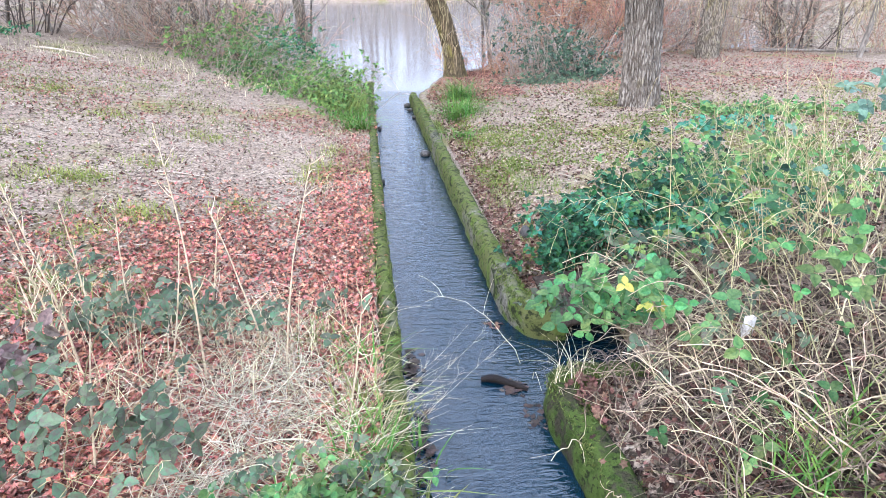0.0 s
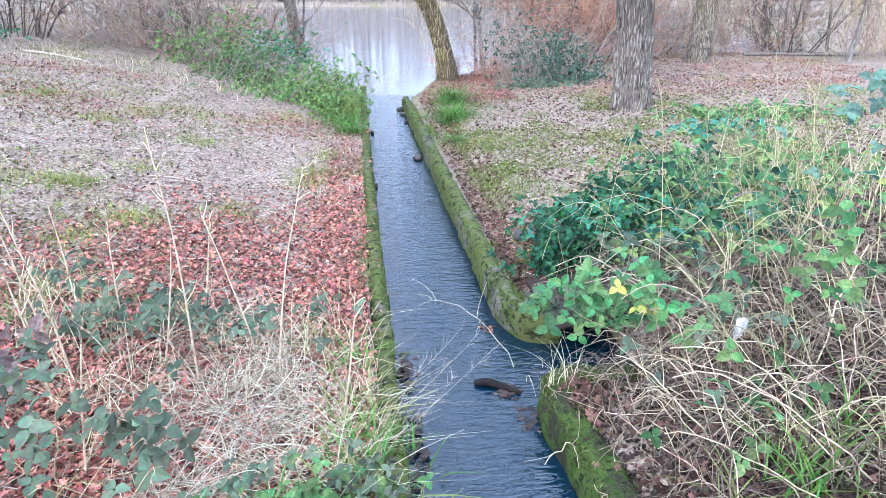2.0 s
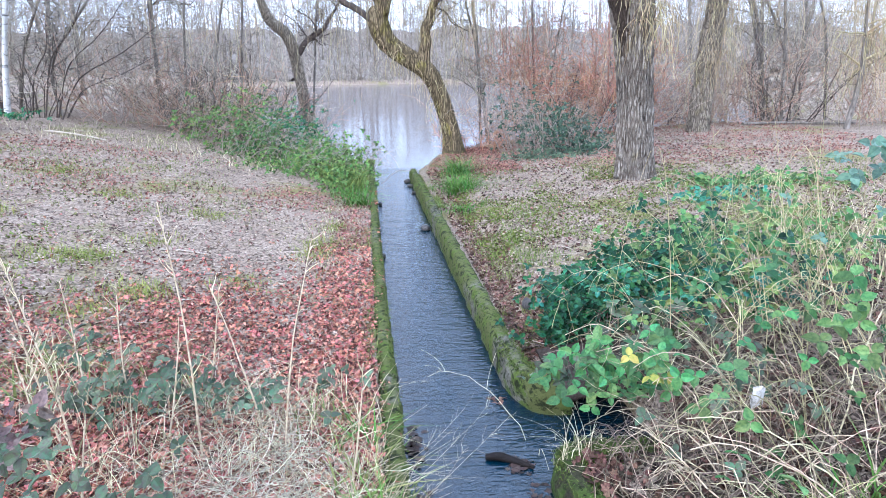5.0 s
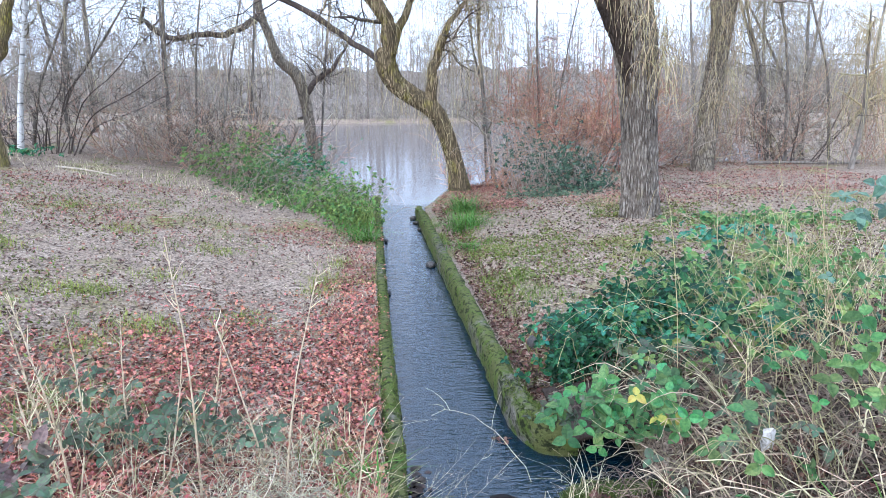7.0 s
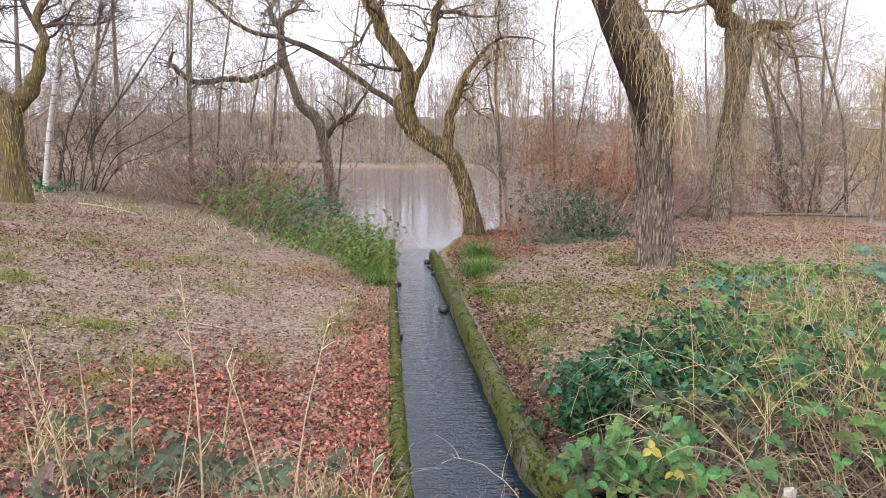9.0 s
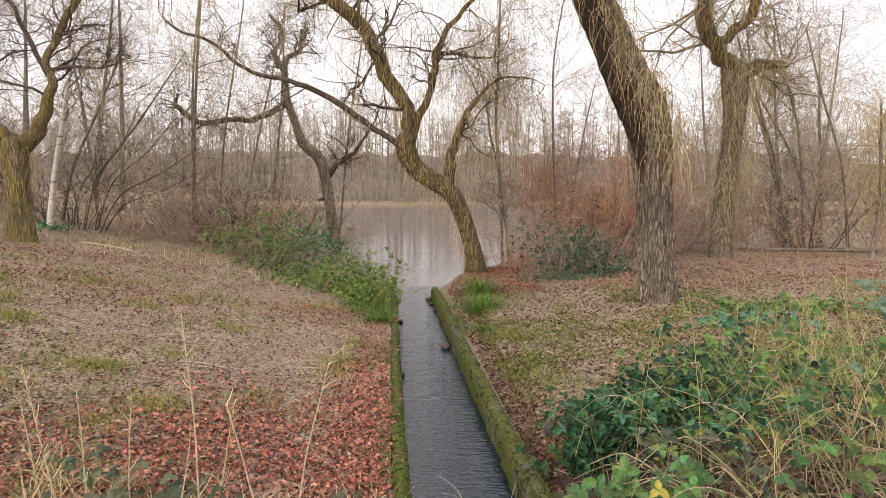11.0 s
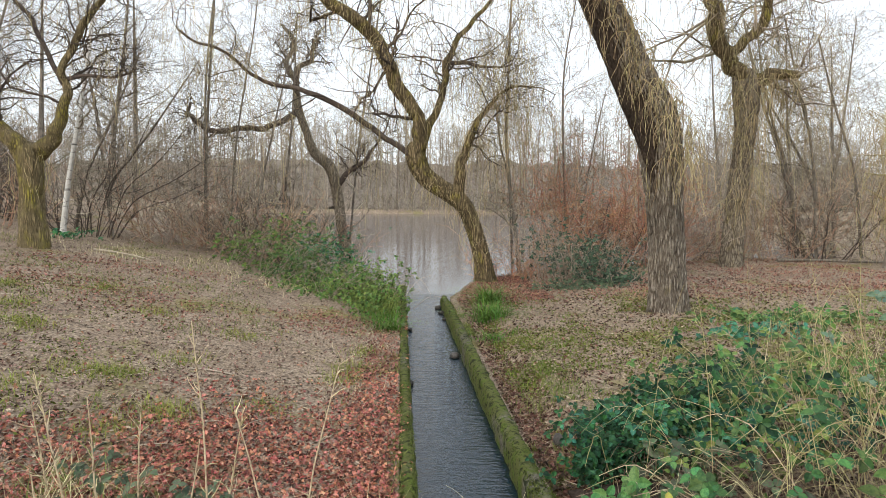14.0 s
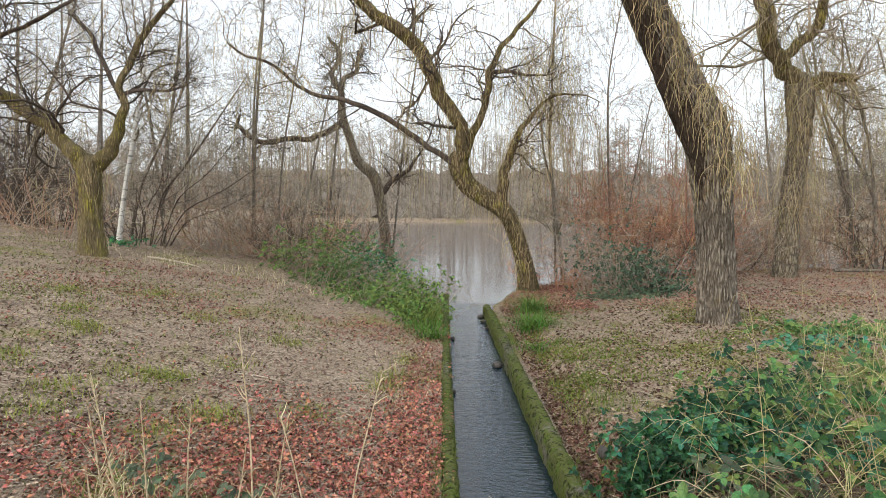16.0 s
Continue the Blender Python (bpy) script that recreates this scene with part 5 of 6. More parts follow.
lone("damp_leaf_litter", strew(FLAKE, FLAKE_F, np.concatenate([H1[::4], H1[1::4], H1[2::4], H3[::2]]), (0.03, 0.065), 0.5, g), HUMUS_SHADE_LEAF, "damp dead leaves on the bank and beneath the brambles, coloured dark for shade", "leaf litter", "stuff", flat=True)
lone("damp_russet_litter", strew(FLAKE * [1.3, 1, 1.4], FLAKE_F, np.concatenate([H1[3::4], H2[::5], H3[1::2]]), (0.035, 0.075), 0.6, g), DAMP_SHADE_RED, "damp reddish-brown leaves beneath the bramble canes, coloured dark for shade", "leaf litter", "stuff", flat=True)
lone("bank_leaf_litter", strew(FLAKE, FLAKE_F, np.concatenate([H2[1::5], H2[2::5], H2[3::5], B2[1::2]]), (0.025, 0.055), 0.6, g), TRODDEN_LEAF, "brown leaf crumbs on the bare soil of the bank", "leaf litter", "stuff", flat=True)
# twigs on the ground
T0 = np.concatenate([scatter(900, -9, 0, 2.5, 16, lambda x, y: 0 * x + 1, g, 0.012), scatter(500, 1.4, 10, 4, 18, lambda x, y: 0 * x + 1, g, 0.012)])
a = g.uniform(0, math.pi, len(T0))
L = g.uniform(0.05, 0.22, len(T0))
d = np.stack([np.cos(a), np.sin(a), np.zeros(len(T0))], 1) * L[:, None]
TP = T0[:, None] + d[:, None] * np.linspace(-1, 1, 4)[None, :, None] + g.normal(0, 0.006, (len(T0), 4, 3)) * [1, 1, 0.5]
lone("fallen_twigs", tubes(TP, np.full((len(T0), 4), 0.0035), 3), PALE_WOOD, "small pale twigs strewn over the ground", "twigs", "stuff")


def lawn(x, y):
    right = smooth(1.4, 1.6, x) * smooth(2.9, 1.9, x + 0.5 * vnoise(x, y, 1.1, 71)) * smooth(4.5, 6, y) * 0.6
    far_right = smooth(2.0, 4.5, x) * smooth(8, 10, y) * smooth(13.8, 12.0, y) * 0.38
    far_left = smooth(-0.8, -3.0, x) * smooth(8, 11, y) * 0.5
    rim = np.exp(-((x + 0.45) / 0.4) ** 2) * smooth(6, 9, y) * 0.45
    spots = smooth(0.35, 0.6, vnoise(x, y, 0.9, 72, 2)) * 0.4
    return np.clip(1.1 * (right + far_right + far_left + rim) * smooth(-0.2, 0.5, vnoise(x, y, 0.8, 73)) + spots * 0.6, 0, 1)


C = np.concatenate([scatter(180000, -12, 0, 3.5, 19.0, lawn, g, 0), scatter(120000, 1.22, 10, 5.0, 18.0, lawn, g, 0)])
lone("short_grass", blades(C, (0.03, 0.09), (0.008, 0.015), 0.9, 3, g), GRASS, "sparse short winter grass in patches", "grass", "stuff")


def mossy(x, y):
    lip_edge = np.exp(-((x - 1.75) / 0.3) ** 2) * smooth(5.2, 6.2, y) * smooth(12.5, 11, y)
    glade = smooth(1.6, 2.4, x) * smooth(8.5, 5.5, x) * smooth(6.5, 9.5, y) * smooth(14.5, 12.8, y)
    foot = np.exp(-((x - 5.6) / 1.0) ** 2 - ((y - 11.9) / 0.6) ** 2)
    side = smooth(-2.5, -4.5, x) * 0.3
    return np.clip((1.1 * lip_edge + 0.45 * glade + 1.0 * foot + side) * smooth(-0.25, 0.35, vnoise(x, y, 0.75, 74)), 0, 1)


M0 = np.concatenate([scatter(105000, 1.4, 9, 5.2, 15.0, mossy, g, 0), scatter(40000, -10, -2, 5, 14.0, mossy, g, 0)])
M0[:, 2] += 0.012
lone("moss_patch", blades(M0, (0.015, 0.05), (0.016, 0.034), 1.3, 3, g), TURF, "thin olive moss and sprouting grass on the trodden bank", "moss", "stuff")


# blades and leaves over the kerbs' edges
ky = g.uniform(2.4, 16.5, 2600)
ky = ky[vnoise(ky, ky * 0, 0.8, 91) > 0.15]
KL = np.stack([-0.06 + g.normal(0, 0.04, len(ky)), ky, np.full(len(ky), 0.19)], 1)
ky = g.uniform(5.0, 14.5, 3600)
ky = ky[vnoise(ky, ky * 0, 0.9, 92) > 0.05]
KR = np.stack([1.24 - 0.03 * (ky - 5) / 4 + g.normal(0, 0.05, len(ky)), ky, np.full(len(ky), 0.24)], 1)
lone("edge_grass", blades(np.concatenate([KL, KR]), (0.03, 0.11), (0.005, 0.011), 1.0, 4, g), GRASS, "thin grass creeping over the kerbs from the banks", "grass", "stuff")
ly = g.uniform(2.6, 13.5, 420)
LK = np.stack([0.03 + g.normal(0, 0.05, len(ly)), ly, np.full(len(ly), 0.215)], 1)[vnoise(ly, ly * 0, 0.7, 93) > -0.2]
LK = LK[LK[:, 0] < 0.12]
lone("kerb_leaf_litter", strew(FLAKE * [1.3, 1, 1.3], FLAKE_F, LK, (0.03, 0.07), 0.4, g), RED_LEAF, "russet leaves blown onto the low kerb", "leaf litter", "stuff", flat=True)


def tuft(name, x, y, n, spread, height, mat, label, seed, width=(0.006, 0.012), lean=0.6, group="grass tufts", z=None, category="grass tuft"):
    g = np.random.default_rng(seed)
    q = g.normal(0, spread, (n, 2))
    X, Y = x + q[:, 0], y + q[:, 1]
    Z = np.full(n, z) if z is not None else np.maximum(ground_z(X, Y), 0.0)
    return lone(name, blades(np.stack([X, Y, Z - 0.01], 1), height, width, lean, 5, g), mat, label, category, "stuff", group)


for i, (x, y, n, s, h) in enumerate([(1.9, 13.6, 190, 0.17, (0.35, 0.7)), (1.72, 12.0, 170, 0.22, (0.25, 0.55)), (1.75, 12.6, 60, 0.16, (0.2, 0.4)), (1.55, 10.6, 80, 0.2, (0.1, 0.3)),
                                     (-0.22, 11.4, 110, 0.14, (0.2, 0.42)), (-0.4, 12.1, 100, 0.2, (0.2, 0.45))]):
    tuft("sedge_tuft", x, y, int(n * 1.1), s * 0.8, h, LUSH, "lush green sedge tuft beside the kerb", 500 + i, (0.012, 0.022), 1.6, "sedge tufts")
for i, (x, y) in enumerate([(-0.3, 12.6), (-0.5, 13.2), (-0.35, 13.9), (-0.8, 13.8), (-0.5, 14.6), (-1.1, 14.5)]):
    tuft("sedge_tuft", x, y, 70, 0.16, (0.3, 0.7), BRIGHT_GRASS, "bright green sedge tuft in the nettle bed by the stream", 510 + i, (0.014, 0.026), 1.3, "sedge tufts")
for i, (x, y) in enumerate([(1.7, 9.0), (1.95, 8.2), (1.6, 7.6), (2.1, 7.2), (1.85, 6.3), (1.7, 10.1), (2.4, 9.4), (1.65, 8.5), (1.6, 7.1), (1.75, 5.9), (2.2, 6.1)]):
    tuft("grass_tuft", x, y, 120, 0.2, (0.04, 0.13), BRIGHT_GRASS, "short green grass tuft on the bank", 520 + i, (0.005, 0.01), 0.8)
for i, (x, y) in enumerate([(-4.99, 8.63), (-3.1, 7.2), (-3.2, 7.1), (-3.56, 7.05), (-2.29, 6.22), (-2.35, 6.35), (-2.6, 5.69), (-4.85, 8.5), (-5.6, 9.5), (-3.9, 6.3), (-2.7, 8.0), (-1.49, 6.84), (-0.75, 8.1), (-5.2, 11.5), (-3.9, 10.2), (-6.4, 10.6), (-2.4, 9.6), (-0.7, 8.7), (-0.55, 9.6), (-4.9, 7.0), (-3.7, 5.6)]):
    tuft("grass_tuft", x, y, 210, 0.17, (0.05, 0.13), TUFT_GRASS, "small bright grass tuft among dead leaves", 540 + i, (0.005, 0.01), 0.8)
def matted(x, y, n, spread, seed, label="matted curl of bleached dead grass on the bank"):
    """Fine curled strands lying over one another."""
    g = np.random.default_rng(seed)
    q = g.normal(0, spread, (n, 2)) + [x, y]
    p = np.stack([q[:, 0], q[:, 1], ground_z(q[:, 0], q[:, 1]) + g.uniform(0.01, 0.13, n)], 1)
    d = unit(g.normal(size=(n, 3)) * [1, 1, 0.35])
    axis = unit(g.normal(size=(n, 3)))
    pts = [p]
    step = g.uniform(0.025, 0.06, n)[:, None]
    for s in range(7):
        d = unit(d + np.cross(axis, d) * 0.2 + g.normal(0, 0.11, d.shape) + [0, 0, -0.06])
        pts.append(pts[-1] + d * step)
    P = np.stack(pts, 1)
    P[..., 2] = np.maximum(P[..., 2], ground_z(P[..., 0], P[..., 1]) + 0.008)
    return lone("dry_grass_clump", tubes(P, np.tile(g.uniform(0.001, 0.0026, (n, 1)), (1, 8)), 3), PALE_STRAW, label, "grass tuft", "stuff", "dry grass clumps")


for i, (x, y, n, s) in enumerate([(-0.82, 3.1, 200, 0.19), (-0.55, 3.3, 180, 0.19), (-0.95, 2.5, 190, 0.12), (-0.62, 2.75, 130, 0.16), (-1.15, 3.4, 70, 0.14), (-0.35, 2.95, 90, 0.14), (-0.6, 3.6, 80, 0.14), (-1.25, 2.85, 60, 0.14), (-0.8, 3.95, 90, 0.17), (-1.35, 4.1, 60, 0.18)]):
    matted(x, y, n, s, 1560 + i)
for i, (x, y, n) in enumerate([(-0.95, 3.2, 230), (-0.6, 2.95, 230), (-0.5, 3.5, 150), (-1.05, 2.5, 170), (-0.75, 2.4, 120), (-1.4, 3.05, 90), (-1.0, 3.75, 110), (-0.35, 2.6, 110)]):
    tuft("dry_grass_clump", x, y, int(n * 0.55), 0.24, (0.08, 0.3), STRAW, "clump of bleached dead grass matted on the bank", 560 + i, (0.003, 0.0075), 2.4, "dry grass clumps")
for i, (x, y, n) in enumerate([(-0.1, 2.75, 240), (-0.15, 2.45, 240), (-0.3, 2.3, 200), (-0.12, 3.2, 190), (0.02, 2.1, 160), (-0.45, 2.15, 150), (-0.1, 3.7, 110), (-2.3, 4.1, 70), (-2.5, 3.6, 70), (0.06, 2.5, 160), (0.05, 2.9, 130), (0.04, 3.3, 90)]):
    tuft("long_grass_tuft", x, y, n // 4, 0.11, (0.12, 0.34), GRASS if i % 2 else LUSH, "long green grass tuft overhanging the kerb", 580 + i, (0.012, 0.024), 1.1, "long grass tufts")
for i, (x, y, n) in enumerate([(-0.2, 2.6, 60), (-0.1, 3.0, 70), (-0.3, 2.3, 40), (-0.05, 3.5, 60), (0.0, 2.25, 30)]):
    tuft("dry_grass_clump", x, y, n, 0.12, (0.15, 0.45), STRAW, "pale dead blades among the green grass by the kerb", 660 + i, (0.0025, 0.005), 1.2, "dry grass clumps")
for i, (x, y, n) in enumerate([(-0.55, 3.85, 80), (-0.85, 4.1, 70), (-0.3, 4.0, 60), (-1.2, 4.2, 50), (-1.6, 3.6, 60), (-1.9, 4.1, 50), (-2.4, 4.2, 60), (-1.5, 3.1, 50), (-0.7, 3.45, 70)]):
    tuft("dry_grass_clump", x, y, n, 0.2, (0.15, 0.5), STRAW, "upright straws of bleached dead grass among the brambles", 700 + i, (0.003, 0.007), 1.0, "dry grass clumps")
for i, (x, y, n) in enumerate([(-2.45, 4.5, 50), (-1.25, 4.25, 36), (-0.35, 3.9, 50), (-2.0, 4.5, 30)]):
    tuft("long_grass_tuft", x, y, n, 0.13, (0.12, 0.32), GRASS, "pale green grass tuft among the dead straw", 720 + i, (0.007, 0.014), 1.1, "long grass tufts")
for i, (x, y, n) in enumerate([(1.98, 2.08, 30), (2.1, 2.15, 26), (2.25, 2.3, 18), (1.62, 2.05, 12)]):
    tuft("long_grass_tuft", x, y, n, 0.07, (0.2, 0.48), GRASS if i % 2 else LUSH, "broad green blades among the bramble canes", 670 + i, (0.012, 0.022), 1.0, "long grass tufts")
for i, (x, y, n) in enumerate([(3.4, 4.3, 24), (3.8, 4.7, 30), (4.3, 5.2, 36), (3.6, 5.3, 18), (4.5, 5.9, 30)]):
    tuft("dry_grass_clump", x, y, n, 0.3, (0.5, 1.15), STRAW, "tall straw-coloured dead grass among the brambles", 680 + i, (0.005, 0.011), 0.45, "tall dry grass")
g_dry = np.random.default_rng(611)
for i in range(22):
    u = i / 21
    x, y = -9.5 + 7.4 * u + g_dry.normal(0, 0.3), 16.2 - 1.6 * u + g_dry.normal(0, 0.5)
    tuft("dry_grass_clump", x, y, 22, 0.35, (0.1, 0.34), STRAW, "thin pale dry grass at the edge of the thicket", 612 + i, (0.006, 0.012), 0.9, "dry grass at the thicket")
for i in range(12):
    x, y = -0.35 - 0.5 * g_dry.uniform(), 6.5 + 4.5 * g_dry.uniform()
    tuft("dry_grass_clump", x, y, 20, 0.14, (0.05, 0.16), STRAW, "thin pale dry grass along the kerb", 640 + i, (0.004, 0.008), 0.9, "dry grass along the kerb")
for i, (x, y) in enumerate([(1.16, 3.3), (1.26, 3.42), (2.3, 2.0), (2.1, 2.3)]):
    tuft("dry_grass_clump", x, y, 22 if i < 2 else 40, 0.07, (0.12, 0.3), STRAW, "clump of pale dry grass on the mossy wall", 600 + i, (0.002, 0.0045), 1.2, "dry grass clumps", 0.26 if i < 2 else None)


# ---- dry stems of the near bank ----
def stem(base, tip, bow, seed, r=0.0085, mat=STRAW, plume=0, name="dry_plant", label="tall bleached dead stalk rising from the bank", group="dry stalks"):
    g = np.random.default_rng(seed)
    b, t = np.array(base, float), np.array(tip, float)
    u = np.linspace(0, 1, 14)[:, None]
    side = np.array([bow, 0, 0])
    P = b + (t - b) * u + side * np.sin(u * math.pi) * 0.5 + np.cumsum(g.normal(0, 0.002, (14, 3)), 0)
    P[0, 2] = float(ground_z(b[0], b[1])) - 0.02
    th = thing(name, (b[0], b[1], P[0, 2] + 0.02), label, "dry stalk", group)
    part("stalk", tubes(P[None], np.linspace(r, r * 0.35, 14)[None], 6), mat, th)
    P1, R1 = offshoots(P[None], np.full((1, 14), r * 0.7), 5 + plume, (0.05, 0.2), 5, 0.35, 1.0, 0.6, 0.02, 0.2, 0.7, min(0.0015, r * 0.6), g)
    part("side_spray", tubes(P1, R1, 3), mat, th, kind="stuff")
    return th


STEMS = [((-1.1, 3.52), (-1.17, 3.49, 1.92), 0.06, 12), ((-0.63, 3.58), (-0.36, 3.62, 1.68), -0.1, 8), ((-1.8, 3.49), (-1.95, 3.43, 1.66), 0.1, 34), ((-0.74, 3.81), (-1.0, 3.75, 1.32), 0.05, 3),
         ((-0.24, 3.15), (-0.08, 3.16, 1.05), 0.03, 5), ((-1.49, 2.67), (-1.35, 2.74, 1.07), -0.02, 2), ((-1.96, 4.07), (-1.99, 4.06, 1.32), 0.02, 4), ((-1.8, 3.21), (-1.86, 3.2, 1.2), 0.05, 4),
         ((-1.66, 4.02), (-1.63, 4.04, 1.31), -0.05, 10), ((-1.45, 3.7), (-1.2, 3.75, 1.15), 0.05, 6), ((-1.9, 3.6), (-2.02, 3.5, 1.5), 0.02, 36), ((-1.3, 4.2), (-1.05, 4.2, 1.2), 0.04, 22)]
for i, (b, t, bow, plume) in enumerate(STEMS):
    stem((*b, 0), t, bow, 620 + i, plume=plume)
# arching dry grass heads over the water
for i, (b, t, bow) in enumerate([((-0.05, 3.3), (0.62, 3.35, 0.62), 0.1), ((-0.1, 3.0), (0.7, 3.0, 0.78), 0.05), ((0.0, 3.6), (0.6, 3.7, 0.45), 0.1)] + [((-0.05, 2.9), (0.45, 3.1, 0.5), 0.05)]):
    stem((*b, 0), t, bow, 640 + i, 0.0012, STRAW, 12, "dry_grass_plant", "fine dry flowering grass stalk leaning over the water", "grass stalks")


# ---- brambles ----
def bramble_leaf(seed):
    """A leaf of three leaflets, one unit across."""
    g = np.random.default_rng(seed)
    pieces = []
    for ang, d, s in ((0, 0.42, 0.62), (1.9, 0.3, 0.52), (-1.9, 0.3, 0.52)):
        c, sn = math.cos(ang), math.sin(ang)
        M = np.array([[c, -sn, 0], [sn, c, 0], [0, 0, 1]])
        V = (OVAL * [1.05, 1, 1.2] + [0, 0.45, 0]) * s
        V[:, 2] += -0.25 * (V[:, 1] ** 2) + g.normal(0, 0.012, len(V))
        pieces.append((V @ M.T + np.array([-sn * 0.06, c * 0.06, 0]), OVAL_F))
    return join(*pieces)


LEAF_MESHES = {m.name: [make_mesh("leaf", *bramble_leaf(s), m, True) for s in range(4)] for m in (BRAMBLE_DARK, BRAMBLE_LIGHT, BRAMBLE_GREY, YELLOW_LEAF, NETTLE, OLIVE_LEAF, FRESH_LEAF, BLUE_LEAF, PURPLE_LEAF)}
LV, LF = bramble_leaf(9)
LF = LF[0]


def leaf_turn(n, face, tilt, g):
    """Turning matrices with the leaf's upper side towards a direction."""
    Z = unit(np.array(face)[None] + g.normal(0, tilt, (n, 3)))
    X = unit(np.cross(g.normal(size=(n, 3)), Z))
    return np.stack([X, np.cross(Z, X), Z], 2)


def bramble(name, label, clumps, canes, seed, single=0, cane_mat=CANE, group="brambles", cane_r=(0.0022, 0.0045)):
    """Arching canes and leaf clumps. clumps: (x, y, z, rx, ry, rz, leaves, size, material); canes: (x, y, height, reach, heading, count)."""
    g = np.random.default_rng(seed)
    x0 = np.mean([c[0] for c in clumps])
    y0 = np.mean([c[1] for c in clumps])
    th = thing(name, (x0, y0, max(float(ground_z(x0, y0)), 0.0)), label, "bramble", group)
    lines = []
    for x, y, h, reach, heading, count in canes:
        a = radians(heading) + g.normal(0, 0.7, count)
        r = g.uniform(0.4, 1.2, count)[:, None] * reach
        hh = g.uniform(0.45, 1.15, count)[:, None] * h
        b = np.stack([x + g.normal(0, 0.35, count), y + g.normal(0, 0.35, count)], 1)
        bz = np.maximum(ground_z(b[:, 0], b[:, 1]), 0.02) - 0.03
        u = np.linspace(0, 1, 11)[None]
        rise = hh * np.sin(np.clip(u * g.uniform(1.7, 2.9, (count, 1)), 0, 3.0))
        wob = np.cumsum(g.normal(0, 0.012, (count, 11, 3)), 1)
        P = np.stack([b[:, :1] + np.cos(a)[:, None] * r * u, b[:, 1:] + np.sin(a)[:, None] * r * u, bz[:, None] + rise], -1) + wob
        P[..., 2] = np.maximum(P[..., 2], np.maximum(ground_z(P[..., 0], P[..., 1]), 0.03) + 0.01)
        P[:, 0, 2] = bz
        mouth = (P[..., 0] > 1.08) & (P[..., 0] < 1.72) & (P[..., 1] > 3.4) & (P[..., 1] < 4.3) & (P[..., 2] < 0.6)
        over = (P[..., 0] < 1.12) & (b[:, :1] > 1.25) & (P[..., 1] < 5.2)
        lines.append(P[(mouth.sum(1) < 3) & (over.sum(1) < 1)])
    P = np.concatenate(lines)
    R = g.uniform(cane_r[0], cane_r[1], len(P))[:, None] * np.linspace(1, 0.45, 11)
    P1, R1 = offshoots(P, R, 3, (0.1, 0.45), 5, 0.25, 1, 0.8, 0.0, 0.22, 0.6, 0.0018, g)
    for i in range(len(P)):
        part("cane", join(tubes(P[i:i + 1], R[i:i + 1], 5), tubes(P1[3 * i:3 * i + 3], R1[3 * i:3 * i + 3], 3)), cane_mat, th)
    joined, count = {}, 0
    for x, y, z, rx, ry, rz, leaves, size, mat in clumps:
        q = g.normal(0, 0.5, (leaves, 3)) * [rx, ry, rz] + [x, y, z]
        q[:, 2] = np.maximum(q[:, 2], np.maximum(ground_z(q[:, 0], q[:, 1]), 0.0) + 0.04)
        M = leaf_turn(leaves, (-0.2, -0.55, 0.85), 0.36, g)
        s = g.uniform(size * 0.7, size * 1.35, leaves)
        for i in range(leaves):
            if count < single:
                ob = new("leaf", LEAF_MESHES[mat.name][i % 4])
                ob.parent = th
                m = Matrix([[*(M[i, r] * s[i]), q[i, r] - ORIGIN[th][r]] for r in range(3)] + [[0, 0, 0, 1]])
                ob.matrix_local = m
                count += 1
            else:
                joined.setdefault(mat.name, (mat, []))[1].append((q[i], M[i], s[i]))
    for mat, rows in joined.values():
        V = np.einsum("nij,kj->nki", np.stack([r[1] * r[2] for r in rows]), LV) + np.stack([r[0] for r in rows])[:, None]
        F = (LF[None] + (np.arange(len(rows)) * len(LV))[:, None, None]).reshape(-1, 4)
        part("foliage", (V, F), mat, th, flat=True, kind="stuff")
    return th


bramble("bramble_bush", "sprawling bramble with dark green leaves along the foot of the bank", [
    (2.14, 5.1, 0.62, 0.62, 0.4, 0.24, 760, 0.085, BRAMBLE_DARK), (1.66, 4.95, 0.46, 0.28, 0.26, 0.22, 300, 0.078, BRAMBLE_DARK), (2.75, 5.65, 0.66, 0.7, 0.4, 0.22, 620, 0.085, BRAMBLE_DARK),
    (3.5, 6.2, 0.75, 0.8, 0.45, 0.2, 130, 0.095, BRAMBLE_DARK), (2.6, 4.7, 0.85, 0.7, 0.4, 0.25, 60, 0.08, BRAMBLE_LIGHT)],
    [(2.2, 4.8, 0.5, 1.2, 200, 9), (3.0, 5.4, 0.6, 1.2, 180, 12)], 700, 290, GREEN_CANE)
bramble("bramble_bush", "bramble with fresh green leaves hanging over the inlet", [
    (1.41, 3.52, 0.72, 0.42, 0.22, 0.18, 52, 0.12, FRESH_LEAF), (1.6, 3.3, 0.95, 0.3, 0.25, 0.16, 20, 0.125, FRESH_LEAF), (1.2, 3.75, 0.6, 0.22, 0.16, 0.12, 20, 0.075, BRAMBLE_GREY), (1.68, 3.2, 0.9, 0.2, 0.16, 0.14, 4, 0.085, YELLOW_LEAF),
    (1.73, 2.69, 1.1, 0.4, 0.3, 0.2, 8, 0.11, FRESH_LEAF), (1.9, 3.9, 0.75, 0.6, 0.4, 0.2, 30, 0.1, BRAMBLE_GREY)],
    [(1.9, 3.2, 0.5, 0.9, 170, 18), (1.7, 3.8, 0.5, 0.8, 190, 12), (2.2, 3.7, 0.6, 1.0, 185, 14)], 701, 135)
